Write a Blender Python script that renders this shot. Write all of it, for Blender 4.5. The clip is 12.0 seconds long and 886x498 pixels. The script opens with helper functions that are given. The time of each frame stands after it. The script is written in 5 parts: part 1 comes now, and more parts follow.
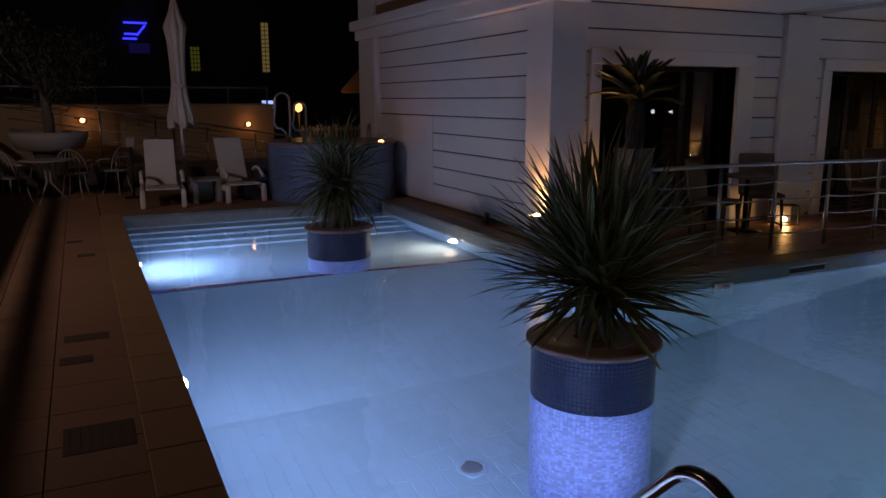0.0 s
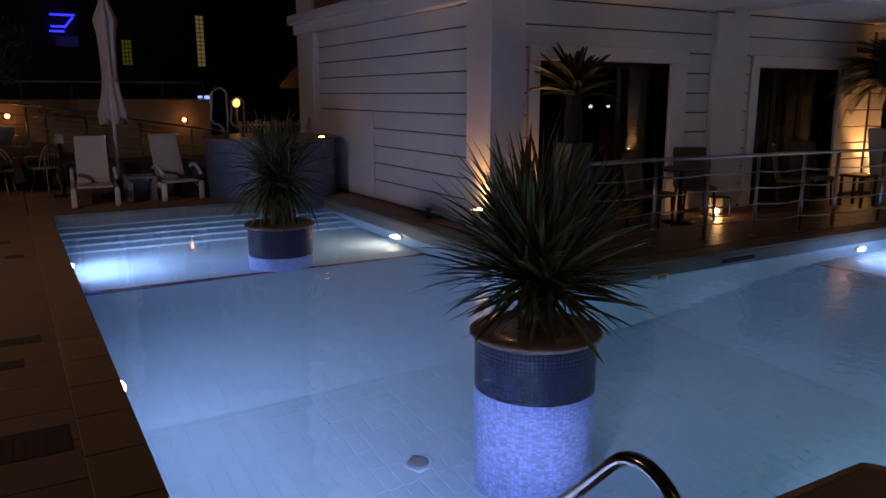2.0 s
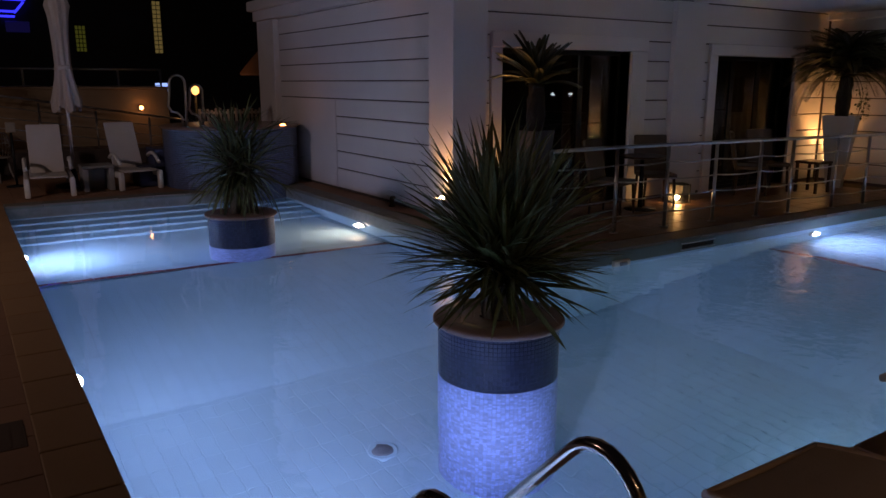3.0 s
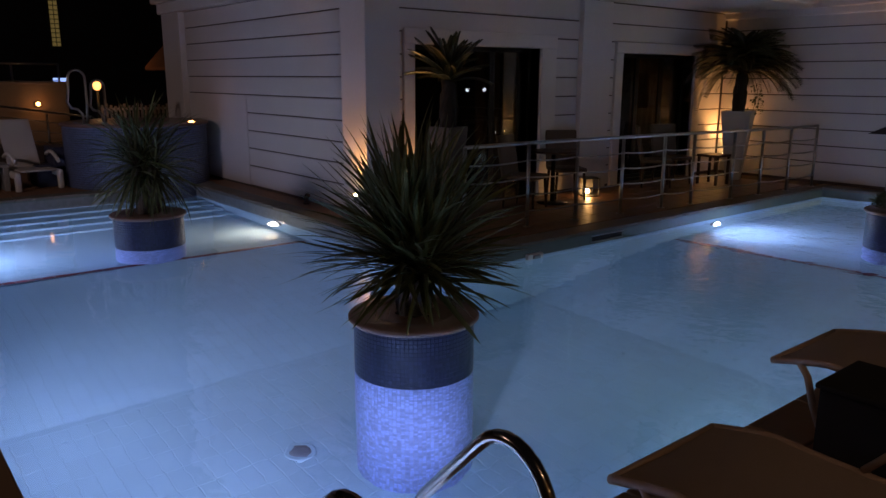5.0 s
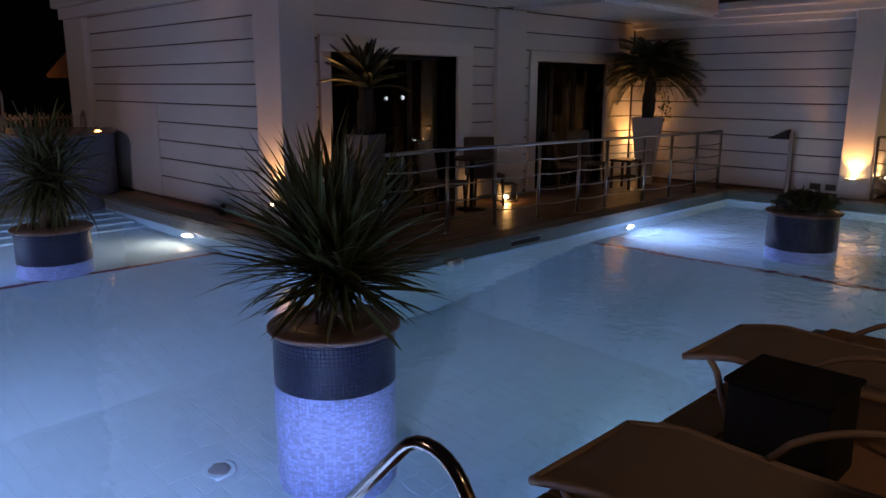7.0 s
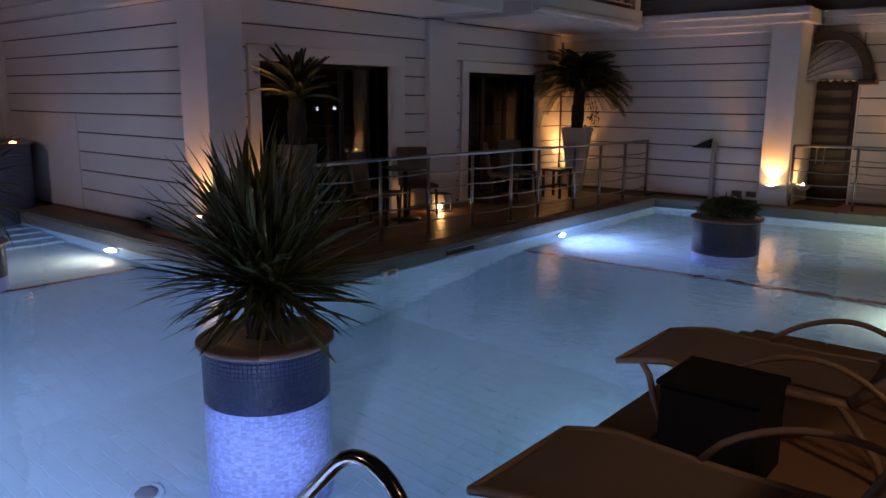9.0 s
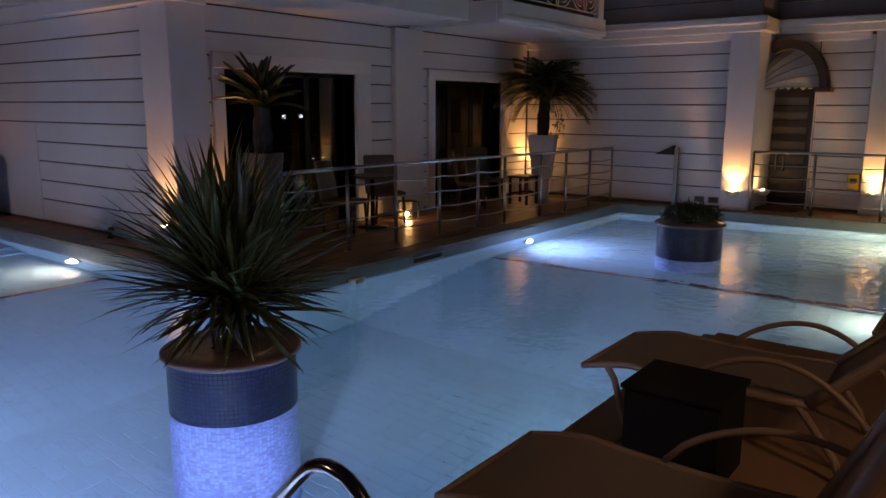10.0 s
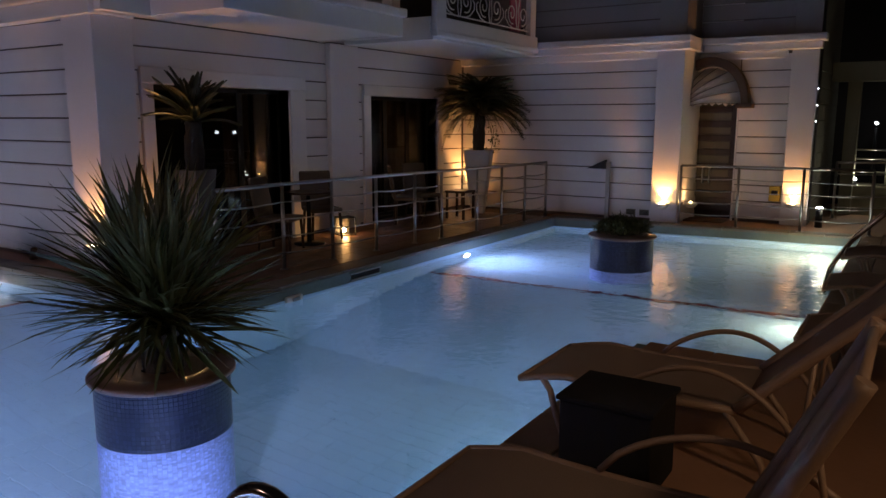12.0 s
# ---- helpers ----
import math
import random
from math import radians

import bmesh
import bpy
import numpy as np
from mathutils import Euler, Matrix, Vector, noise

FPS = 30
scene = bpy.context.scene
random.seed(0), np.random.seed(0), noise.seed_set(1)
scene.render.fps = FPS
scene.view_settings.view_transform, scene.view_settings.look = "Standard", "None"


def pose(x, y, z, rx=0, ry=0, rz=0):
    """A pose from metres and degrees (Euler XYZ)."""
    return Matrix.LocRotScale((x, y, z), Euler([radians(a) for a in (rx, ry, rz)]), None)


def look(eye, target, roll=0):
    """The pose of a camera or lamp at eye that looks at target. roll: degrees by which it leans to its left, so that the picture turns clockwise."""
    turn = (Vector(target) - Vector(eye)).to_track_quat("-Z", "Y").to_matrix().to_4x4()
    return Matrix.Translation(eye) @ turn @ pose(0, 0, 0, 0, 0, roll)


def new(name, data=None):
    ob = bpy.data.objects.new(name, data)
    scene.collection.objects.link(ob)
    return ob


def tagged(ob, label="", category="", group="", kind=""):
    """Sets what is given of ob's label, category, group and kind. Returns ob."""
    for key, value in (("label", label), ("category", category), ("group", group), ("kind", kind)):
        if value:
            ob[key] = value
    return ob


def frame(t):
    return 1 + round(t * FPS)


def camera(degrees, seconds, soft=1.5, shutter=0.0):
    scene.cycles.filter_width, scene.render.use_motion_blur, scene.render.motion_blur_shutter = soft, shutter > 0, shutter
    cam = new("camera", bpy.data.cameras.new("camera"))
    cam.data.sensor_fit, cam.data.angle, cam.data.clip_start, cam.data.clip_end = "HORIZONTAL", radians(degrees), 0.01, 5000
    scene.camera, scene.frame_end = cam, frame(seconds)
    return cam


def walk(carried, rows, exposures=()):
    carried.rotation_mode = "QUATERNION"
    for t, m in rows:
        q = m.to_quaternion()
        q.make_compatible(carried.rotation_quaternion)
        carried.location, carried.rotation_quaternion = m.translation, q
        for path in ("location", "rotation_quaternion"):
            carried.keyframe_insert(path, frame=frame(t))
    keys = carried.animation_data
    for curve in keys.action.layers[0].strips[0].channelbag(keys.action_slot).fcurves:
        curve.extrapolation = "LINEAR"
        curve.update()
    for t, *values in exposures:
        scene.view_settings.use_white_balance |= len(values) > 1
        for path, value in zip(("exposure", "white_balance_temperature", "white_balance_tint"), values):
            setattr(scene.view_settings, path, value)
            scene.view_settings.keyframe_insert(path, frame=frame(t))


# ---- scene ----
cam = camera(61.30, 12.0)
PATH = [
    (0.0, pose(-0.000, 0.000, 1.700, 78.74, 0.02, -25.67)),
    (0.5, pose(-0.017, 0.002, 1.702, 78.86, 0.02, -27.10)),
    (1.0, pose(-0.016, -0.005, 1.700, 78.80, 0.05, -28.30)),
    (1.5, pose(-0.009, -0.010, 1.701, 78.58, 0.10, -29.14)),
    (2.0, pose(-0.007, -0.015, 1.706, 78.36, 0.00, -30.12)),
    (2.5, pose(0.006, -0.008, 1.694, 78.14, -0.02, -31.46)),
    (3.0, pose(0.012, -0.013, 1.703, 77.47, -0.06, -32.85)),
    (5.0, pose(0.030, -0.050, 1.721, 77.11, -0.20, -39.14)),
    (5.5, pose(0.042, -0.050, 1.719, 77.36, -0.12, -40.78)),
    (6.0, pose(0.042, -0.053, 1.712, 77.58, -0.13, -42.34)),
    (6.5, pose(0.053, -0.053, 1.708, 77.69, -0.15, -43.84)),
    (7.0, pose(0.052, -0.056, 1.713, 77.73, -0.20, -45.21)),
    (9.0, pose(0.083, -0.035, 1.694, 78.59, -0.30, -50.28)),
    (9.5, pose(0.077, -0.050, 1.692, 78.92, -0.25, -51.49)),
    (10.0, pose(0.077, -0.056, 1.699, 79.16, -0.20, -52.74)),
    (10.5, pose(0.081, -0.064, 1.703, 79.45, -0.16, -53.90)),
    (11.0, pose(0.080, -0.062, 1.703, 79.79, -0.20, -55.12)),
    (11.5, pose(0.082, -0.068, 1.705, 80.05, -0.18, -56.29)),
    (12.0, pose(0.081, -0.074, 1.707, 80.30, -0.15, -57.50)),
]
walk(cam, PATH, [(0.0, -0.22), (3.0, -0.28), (5.5, -0.25), (7.2, -0.1), (9.0, 0.08), (12.0, 0.12)])

# ---- world and light ----
world = bpy.data.worlds.new("night")
scene.world = world
world.use_nodes = True
world.node_tree.nodes["Background"].inputs[0].default_value = (0.012, 0.011, 0.016, 1)
world.node_tree.nodes["Background"].inputs[1].default_value = 0.35


def lamp(name, kind, m, power, colour, size=0.1, cone=None, spread=180):
    data = bpy.data.lights.new(name, kind)
    data.energy, data.color = power, colour
    if kind == "AREA":
        data.shape, data.size, data.spread = "DISK", size, radians(spread)
    else:
        data.shadow_soft_size = size
    if cone:
        data.spot_size, data.spot_blend = radians(cone), 0.6
    ob = new(name, data)
    ob.matrix_world = m
    return ob


WARM = (1.0, 0.45, 0.13)
# unseen light to the west, beyond the parapet, assumed from the wall shading
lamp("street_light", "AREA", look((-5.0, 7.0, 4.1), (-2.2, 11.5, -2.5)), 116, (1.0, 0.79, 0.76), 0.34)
# unseen stand-in for the hotel terrace lamps behind the walk, narrowed onto the loungers
lamp("terrace_light", "AREA", look((0.9, -2.6, 4.0), (3.4, 0.6, 0.2)), 4.6, (1.0, 0.7, 0.47), 0.5, None, 66)
POOL_LAMPS = [
    ((0.47, 5.25, -0.36), (1, 0.1, -0.42), 13, (0.54, 0.57, 1.0), 175),
    ((0.47, 9.42, -0.4), (1, 0.0, -0.2), 44, (0.54, 0.6, 1.0), 170),
    ((4.58, 9.15, -0.4), (-1, 0.0, -0.2), 9, (1.0, 0.7, 0.48), 170),
    ((9.3, 5.41, -0.4), (0.3, -1, -0.2), 38, (0.54, 0.58, 1.0), 170),
    ((0.66, 1.72, -0.45), (0.6, 1, -0.14), 94, (0.62, 0.62, 1.0), 180),
    ((8.0, 0.62, -0.6), (0.05, 1, -0.25), 6, (1.0, 0.84, 0.5), 175),
    # out of sight, added to tint the water teal by the loungers
    ((4.7, 1.72, -0.5), (0.1, 1, -0.15), 3, (0.6, 1.0, 0.8), 178),
    ((12.1, 0.62, -0.4), (0.0, 1, -0.2), 34, (1.0, 0.7, 0.36), 170),
]
for p, way, power, tone, wide in POOL_LAMPS:
    e = Vector(p) + Vector(way).normalized() * 0.08
    lamp("pool_light", "AREA", look(e, e + Vector(way)), power, tone, 0.16, None, wide)

# ---- materials ----


def material(name, colour, rough=0.6, metal=0.0, grain=0.0, scale=30.0, stain=0.15, bump=0.0, spec=0.5, each=0.0, coat=0.0):
    """Base colour with stains and grain at two sizes, fine relief, and a shade of its own for each piece."""
    m = bpy.data.materials.new(name)
    m.use_nodes = True
    t = m.node_tree
    b = t.nodes["Principled BSDF"]
    b.inputs["Roughness"].default_value, b.inputs["Metallic"].default_value = rough, metal
    b.inputs["Specular IOR Level"].default_value = spec
    b.inputs["Coat Weight"].default_value = coat
    co = t.nodes.new("ShaderNodeTexCoord")
    big, fine = t.nodes.new("ShaderNodeTexNoise"), t.nodes.new("ShaderNodeTexNoise")
    big.inputs["Scale"].default_value, big.inputs["Detail"].default_value = 1.3, 5
    fine.inputs["Scale"].default_value, fine.inputs["Detail"].default_value = scale, 6
    t.links.new(co.outputs["Object"], big.inputs[0])
    t.links.new(co.outputs["Object"], fine.inputs[0])
    hsv = t.nodes.new("ShaderNodeHueSaturation")
    hsv.inputs["Color"].default_value = (*colour, 1)
    total = t.nodes.new("ShaderNodeMath")
    total.operation = "MULTIPLY_ADD"
    total.inputs[1].default_value, total.inputs[2].default_value = 2 * stain, 1 - stain
    t.links.new(big.outputs[0], total.inputs[0])
    last = total
    for node, out, amount in ((fine, 0, grain), (None, None, each)):
        if not amount:
            continue
        if node is None:
            node = t.nodes.new("ShaderNodeObjectInfo")
            out = "Random"
        add = t.nodes.new("ShaderNodeMath")
        add.operation = "MULTIPLY_ADD"
        add.inputs[1].default_value = 2 * amount
        t.links.new(node.outputs[out], add.inputs[0])
        t.links.new(last.outputs[0], add.inputs[2])
        sub = t.nodes.new("ShaderNodeMath")
        sub.operation = "SUBTRACT"
        sub.inputs[1].default_value = amount
        t.links.new(add.outputs[0], sub.inputs[0])
        last = sub
    t.links.new(last.outputs[0], hsv.inputs["Value"])
    t.links.new(hsv.outputs[0], b.inputs["Base Color"])
    if bump:
        r = t.nodes.new("ShaderNodeBump")
        r.inputs["Strength"].default_value, r.inputs["Distance"].default_value = bump, 0.01
        t.links.new(fine.outputs[0], r.inputs["Height"])
        t.links.new(r.outputs[0], b.inputs["Normal"])
    return m


def island_material(name, colour, spread, rough):
    """Many small joined pieces, each a little lighter or darker."""
    m = bpy.data.materials.new(name)
    m.use_nodes = True
    t = m.node_tree
    b = t.nodes["Principled BSDF"]
    b.inputs["Roughness"].default_value = rough
    geo, hsv, mul = t.nodes.new("ShaderNodeNewGeometry"), t.nodes.new("ShaderNodeHueSaturation"), t.nodes.new("ShaderNodeMath")
    mul.operation = "MULTIPLY_ADD"
    mul.inputs[1].default_value, mul.inputs[2].default_value = 2 * spread, 1 - spread
    hsv.inputs["Color"].default_value = (*colour, 1)
    t.links.new(geo.outputs["Random Per Island"], mul.inputs[0])
    t.links.new(mul.outputs[0], hsv.inputs["Value"])
    t.links.new(hsv.outputs[0], b.inputs["Base Color"])
    return m


def glow(name, colour, strength):
    m = bpy.data.materials.new(name)
    m.use_nodes = True
    b = m.node_tree.nodes["Principled BSDF"]
    b.inputs["Base Color"].default_value = (*colour, 1)
    b.inputs["Emission Color"].default_value = (*colour, 1)
    b.inputs["Emission Strength"].default_value = strength
    return m


def clear(name, ior, tint, rough=0.0, ripple=0.0):
    m = bpy.data.materials.new(name)
    m.use_nodes = True
    t = m.node_tree
    b = t.nodes["Principled BSDF"]
    b.inputs["Base Color"].default_value = (*tint, 1)
    b.inputs["Roughness"].default_value = rough
    b.inputs["IOR"].default_value = ior
    b.inputs["Transmission Weight"].default_value = 1.0
    if ripple:
        co = t.nodes.new("ShaderNodeTexCoord")
        n, big = t.nodes.new("ShaderNodeTexNoise"), t.nodes.new("ShaderNodeTexNoise")
        n.inputs["Scale"].default_value, n.inputs["Detail"].default_value = 10.0, 1.5
        big.inputs["Scale"].default_value, big.inputs["Detail"].default_value = 2.6, 1
        add, r = t.nodes.new("ShaderNodeMath"), t.nodes.new("ShaderNodeBump")
        add.operation = "MULTIPLY_ADD"
        add.inputs[1].default_value = 0.6
        r.inputs["Strength"].default_value, r.inputs["Distance"].default_value = 1.0, ripple
        t.links.new(co.outputs["Object"], n.inputs[0])
        t.links.new(co.outputs["Object"], big.inputs[0])
        t.links.new(n.outputs[0], add.inputs[0])
        t.links.new(big.outputs[0], add.inputs[2])
        # the ripples grow eastwards only to break up the lamp reflections there
        place, reach, swell = t.nodes.new("ShaderNodeSeparateXYZ"), t.nodes.new("ShaderNodeMapRange"), t.nodes.new("ShaderNodeMath")
        reach.inputs["From Min"].default_value, reach.inputs["From Max"].default_value = 3.5, 9.5
        reach.inputs["To Min"].default_value, reach.inputs["To Max"].default_value = 0.33, 2.6
        swell.operation = "MULTIPLY"
        t.links.new(co.outputs["Object"], place.inputs[0])
        t.links.new(place.outputs[0], reach.inputs[0])
        t.links.new(add.outputs[0], swell.inputs[0])
        t.links.new(reach.outputs[0], swell.inputs[1])
        t.links.new(swell.outputs[0], r.inputs["Height"])
        t.links.new(r.outputs[0], b.inputs["Normal"])
    return m


STUCCO = material("white_render", (0.66, 0.62, 0.62), 0.85, grain=0.05, scale=40, stain=0.09, bump=0.12, each=0.02)
TRIM = material("white_trim_paint", (0.72, 0.68, 0.67), 0.6, grain=0.03, scale=25, stain=0.07, bump=0.05)
GROOVE = material("dark_groove", (0.13, 0.105, 0.1), 0.9)
BROWN_BAND = material("brown_roof_band", (0.22, 0.13, 0.07), 0.8, grain=0.08, stain=0.2)
DECK = material("terracotta_deck_tile", (0.27, 0.138, 0.074), 0.62, grain=0.08, scale=22, stain=0.16, bump=0.12, each=0.07)
GROUT = material("deck_grout", (0.13, 0.085, 0.055), 0.9, grain=0.1)
COPING = material("sandstone_coping", (0.3, 0.165, 0.077), 0.6, grain=0.06, scale=30, stain=0.12, bump=0.1, each=0.05)
# grey stone darkened further for the shade at the terrace edge
COPING_GREY = material("grey_coping_edge", (0.17, 0.15, 0.125), 0.6, grain=0.06, scale=30, stain=0.12, bump=0.1, each=0.05)
POOL_TILE = material("pale_pool_tile", (0.39, 0.6, 0.76), 0.3, grain=0.02, scale=14, stain=0.12, each=0.025)
POOL_TILES = island_material("pale_pool_tiles", (0.39, 0.6, 0.76), 0.025, 0.3)
# rim tile darkened since the pool lamps barely reach above the water
RIM_TILE = material("dimmed_teal_rim_tile", (0.115, 0.155, 0.15), 0.45, grain=0.06, stain=0.15)
POOL_GROUT = material("pool_grout", (0.345, 0.53, 0.675), 0.8, grain=0.05)
RED_TILE = material("dark_red_tile", (0.16, 0.035, 0.05), 0.4, each=0.25)
# planter tile and grout twice: pale under the lamps, navy where none reach
LIT_MOSAIC = island_material("lamplit_blue_mosaic", (0.27, 0.36, 0.7), 0.3, 0.3)
UNLIT_MOSAIC = island_material("unlit_navy_mosaic", (0.03, 0.036, 0.088), 0.22, 0.3)
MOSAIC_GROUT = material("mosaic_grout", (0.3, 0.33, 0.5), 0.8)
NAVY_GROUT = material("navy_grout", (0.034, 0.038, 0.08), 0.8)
BAND = island_material("waterline_mosaic", (0.2, 0.22, 0.23), 0.1, 0.35)
RIM = material("sandstone_rim", (0.2, 0.12, 0.095), 0.42, grain=0.08, scale=25, stain=0.15, bump=0.1, coat=0.2)
SOIL = material("dark_soil", (0.02, 0.013, 0.009), 0.95, grain=0.4, scale=60, bump=0.8)
LEAF = material("dark_green_leaf", (0.086, 0.09, 0.026), 0.5, grain=0.12, scale=18, stain=0.25, each=0.3)
LEAF_OLIVE = material("olive_green_leaf", (0.085, 0.102, 0.04), 0.5, grain=0.12, scale=18, stain=0.25, each=0.3)
LEAF_DRY = material("dry_brown_leaf", (0.1, 0.075, 0.035), 0.7, stain=0.3, each=0.3)
# cycad trunk and fronds coloured near black to read as silhouettes
PALM_BARK = material("scaly_trunk_silhouette", (0.026, 0.02, 0.015), 0.95, grain=0.35, scale=50, stain=0.3, bump=0.9)
FROND = material("cycad_frond", (0.036, 0.038, 0.013), 0.4, stain=0.2, each=0.25)
BARK = material("fibrous_trunk", (0.11, 0.09, 0.075), 0.95, grain=0.35, scale=50, stain=0.3, bump=0.9)
STEEL = material("brushed_stainless_steel", (0.42, 0.4, 0.39), 0.28, 1.0, grain=0.05, scale=60, stain=0.08)
STEEL_DARK = material("polished_steel_tube", (0.42, 0.33, 0.27), 0.16, 1.0, stain=0.1)
WHITE_RESIN = material("white_resin_plastic", (0.62, 0.56, 0.52), 0.5, grain=0.03, stain=0.08)
WHITE_SLING = material("white_sling_fabric", (0.5, 0.43, 0.38), 0.85, grain=0.08, scale=120, stain=0.1, bump=0.3)
BROWN_SLING = material("brown_sling_fabric", (0.42, 0.3, 0.22), 0.8, grain=0.1, scale=150, stain=0.15, bump=0.3)
BROWN_FRAME = material("brown_powder_coat", (0.3, 0.19, 0.125), 0.45, 0.0, grain=0.04, stain=0.1)
WICKER_BLACK = material("black_wicker", (0.009, 0.008, 0.008), 0.85, grain=0.3, scale=160, bump=0.3, spec=0.25)
CANVAS = material("cream_parasol_canvas", (0.46, 0.38, 0.33), 0.9, grain=0.08, scale=60, stain=0.2, bump=0.3)
# pot colour lowered to grey for the dark spot before the window
POT_DARK = material("darkened_grey", (0.09, 0.08, 0.075), 0.7, grain=0.06, stain=0.15)
POT_WHITE = material("matt_white_pot", (0.5, 0.46, 0.43), 0.55, grain=0.04, stain=0.1)
RATTAN = material("brown_rattan", (0.09, 0.068, 0.052), 0.75, grain=0.25, scale=80, stain=0.15, bump=0.5)
DARK_WOOD = material("dark_stained_wood", (0.033, 0.0144, 0.0084), 0.4, grain=0.2, scale=20, stain=0.25, bump=0.15)
CURTAIN = material("brown_curtain", (0.08, 0.045, 0.025), 0.9, grain=0.1, scale=60, stain=0.15)
# near-black colour stands for unlit rooms and recesses
UNLIT_BLACK = material("unlit_black", (0.045, 0.04, 0.036), 0.9)
BLACK_METAL = material("black_metal", (0.02, 0.02, 0.022), 0.5, 0.6)
BRONZE = material("bronze_canopy", (0.085, 0.045, 0.022), 0.6, grain=0.1, stain=0.2, bump=0.1)
BEIGE = material("beige_retaining_wall", (0.26, 0.18, 0.11), 0.9, grain=0.08, scale=20, stain=0.2, bump=0.2)
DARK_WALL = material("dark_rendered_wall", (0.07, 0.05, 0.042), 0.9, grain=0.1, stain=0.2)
# near-black colour puts the night's darkness on the backdrop walls
NIGHT = material("night_black", (0.02, 0.018, 0.02), 0.95, stain=0.2)
GROUND = material("dark_asphalt", (0.04, 0.038, 0.036), 0.9, grain=0.2, scale=60, stain=0.2)
PINK = material("pink_cloth", (0.4, 0.12, 0.18), 0.9, stain=0.15)
YELLOW = material("yellow_plastic", (0.5, 0.33, 0.04), 0.5, stain=0.1)
FIXTURE = material("white_lamp_housing", (0.7, 0.68, 0.64), 0.4)
GREY_PLASTIC = material("grey_plastic", (0.3, 0.33, 0.36), 0.5)
WATER = clear("pool_water", 1.33, (0.95, 0.98, 1.0), 0.0, 0.0072)
GLASS = clear("window_glass", 1.45, (0.55, 0.55, 0.55))
GLOW_POOL = glow("pool_lamp_lens", (0.78, 0.85, 1.0), 45)
GLOW_POOL_WARM = glow("warm_pool_lamp_lens", (1.0, 0.8, 0.66), 30)
GLOW_WARM = glow("warm_lamp_glass", (1.0, 0.62, 0.25), 60)
GLOW_SOFT = glow("warm_globe", (1.0, 0.42, 0.12), 3)
# boards coloured darker than the render below, for the shade up there
UPPER_SHADE = material("shaded_upper_boards", (0.24, 0.215, 0.22), 0.85, grain=0.05, stain=0.12, bump=0.1)
# white pieces dimmed to grey in the colour, as little light reaches them
WIRE = material("dimmed_white", (0.33, 0.29, 0.255), 0.6, stain=0.15)
GLOW_RED = glow("amber_lamp", (1.0, 0.36, 0.1), 14)
GLOW_BLUE = glow("blue_neon", (0.03, 0.03, 1.0), 2.2)
GLOW_DIM_BLUE = glow("dim_blue_panel", (0.02, 0.015, 0.2), 0.12)
GLOW_TV = glow("bluish_screen", (0.3, 0.45, 1.0), 1.6)
GLOW_BLOCK = glow("lit_glass_block", (0.6, 0.43, 0.14), 0.17)
GLOW_GREEN = glow("greenish_glass_block", (0.35, 0.36, 0.05), 0.09)
GLOW_WHITE = glow("white_bulb", (0.9, 0.93, 1.0), 12)

# ---- building blocks ----


def box(bm, x0, x1, y0, y1, z0, z1, m=None):
    v = [bm.verts.new((x, y, z)) for x in (x0, x1) for y in (y0, y1) for z in (z0, z1)]
    if m:
        for a in v:
            a.co = m @ a.co
    for f in ((0, 1, 3, 2), (4, 6, 7, 5), (0, 4, 5, 1), (2, 3, 7, 6), (0, 2, 6, 4), (1, 5, 7, 3)):
        bm.faces.new([v[i] for i in f])
    return bm


def soft_box(x0, x1, y0, y1, z0, z1, r=0.01, m=None, seg=2):
    bm = box(bmesh.new(), x0, x1, y0, y1, z0, z1)
    bmesh.ops.bevel(bm, geom=bm.edges[:], offset=r, segments=seg, affect="EDGES", profile=0.5)
    if m:
        bmesh.ops.transform(bm, matrix=m, verts=bm.verts[:])
    return bm


def tube(bm, pts, r, n=8, closed=False):
    pts = [Vector(p) for p in pts]
    rings, up = [], None
    count = len(pts)
    for i, p in enumerate(pts):
        if closed:
            way = (pts[(i + 1) % count] - pts[i - 1]).normalized()
        else:
            way = (pts[min(i + 1, count - 1)] - pts[max(i - 1, 0)]).normalized()
        if up is None:
            up = Vector((0, 0, 1)) if abs(way.z) < 0.9 else Vector((1, 0, 0))
        side = way.cross(up).normalized()
        up = side.cross(way).normalized()
        rr = r[i] if isinstance(r, (list, tuple)) else r
        rings.append([bm.verts.new(p + (side * math.cos(a) + up * math.sin(a)) * rr) for a in (2 * math.pi * k / n for k in range(n))])
    pairs = list(zip(rings, rings[1:])) + ([(rings[-1], rings[0])] if closed else [])
    for a, b in pairs:
        for k in range(n):
            f = bm.faces.new((a[k], a[(k + 1) % n], b[(k + 1) % n], b[k]))
            f.smooth = True
    if not closed:
        bm.faces.new(rings[0][::-1])
        bm.faces.new(rings[-1])
    return bm


def lathe(bm, profile, n=32, x=0.0, y=0.0, z=0.0):
    rings = [[bm.verts.new((x + r * math.cos(2 * math.pi * k / n), y + r * math.sin(2 * math.pi * k / n), z + h)) for k in range(n)] for r, h in profile]
    for a, b in zip(rings, rings[1:]):
        for k in range(n):
            bm.faces.new((a[k], a[(k + 1) % n], b[(k + 1) % n], b[k])).smooth = True
    bm.faces.new(rings[0][::-1])
    bm.faces.new(rings[-1])
    return bm


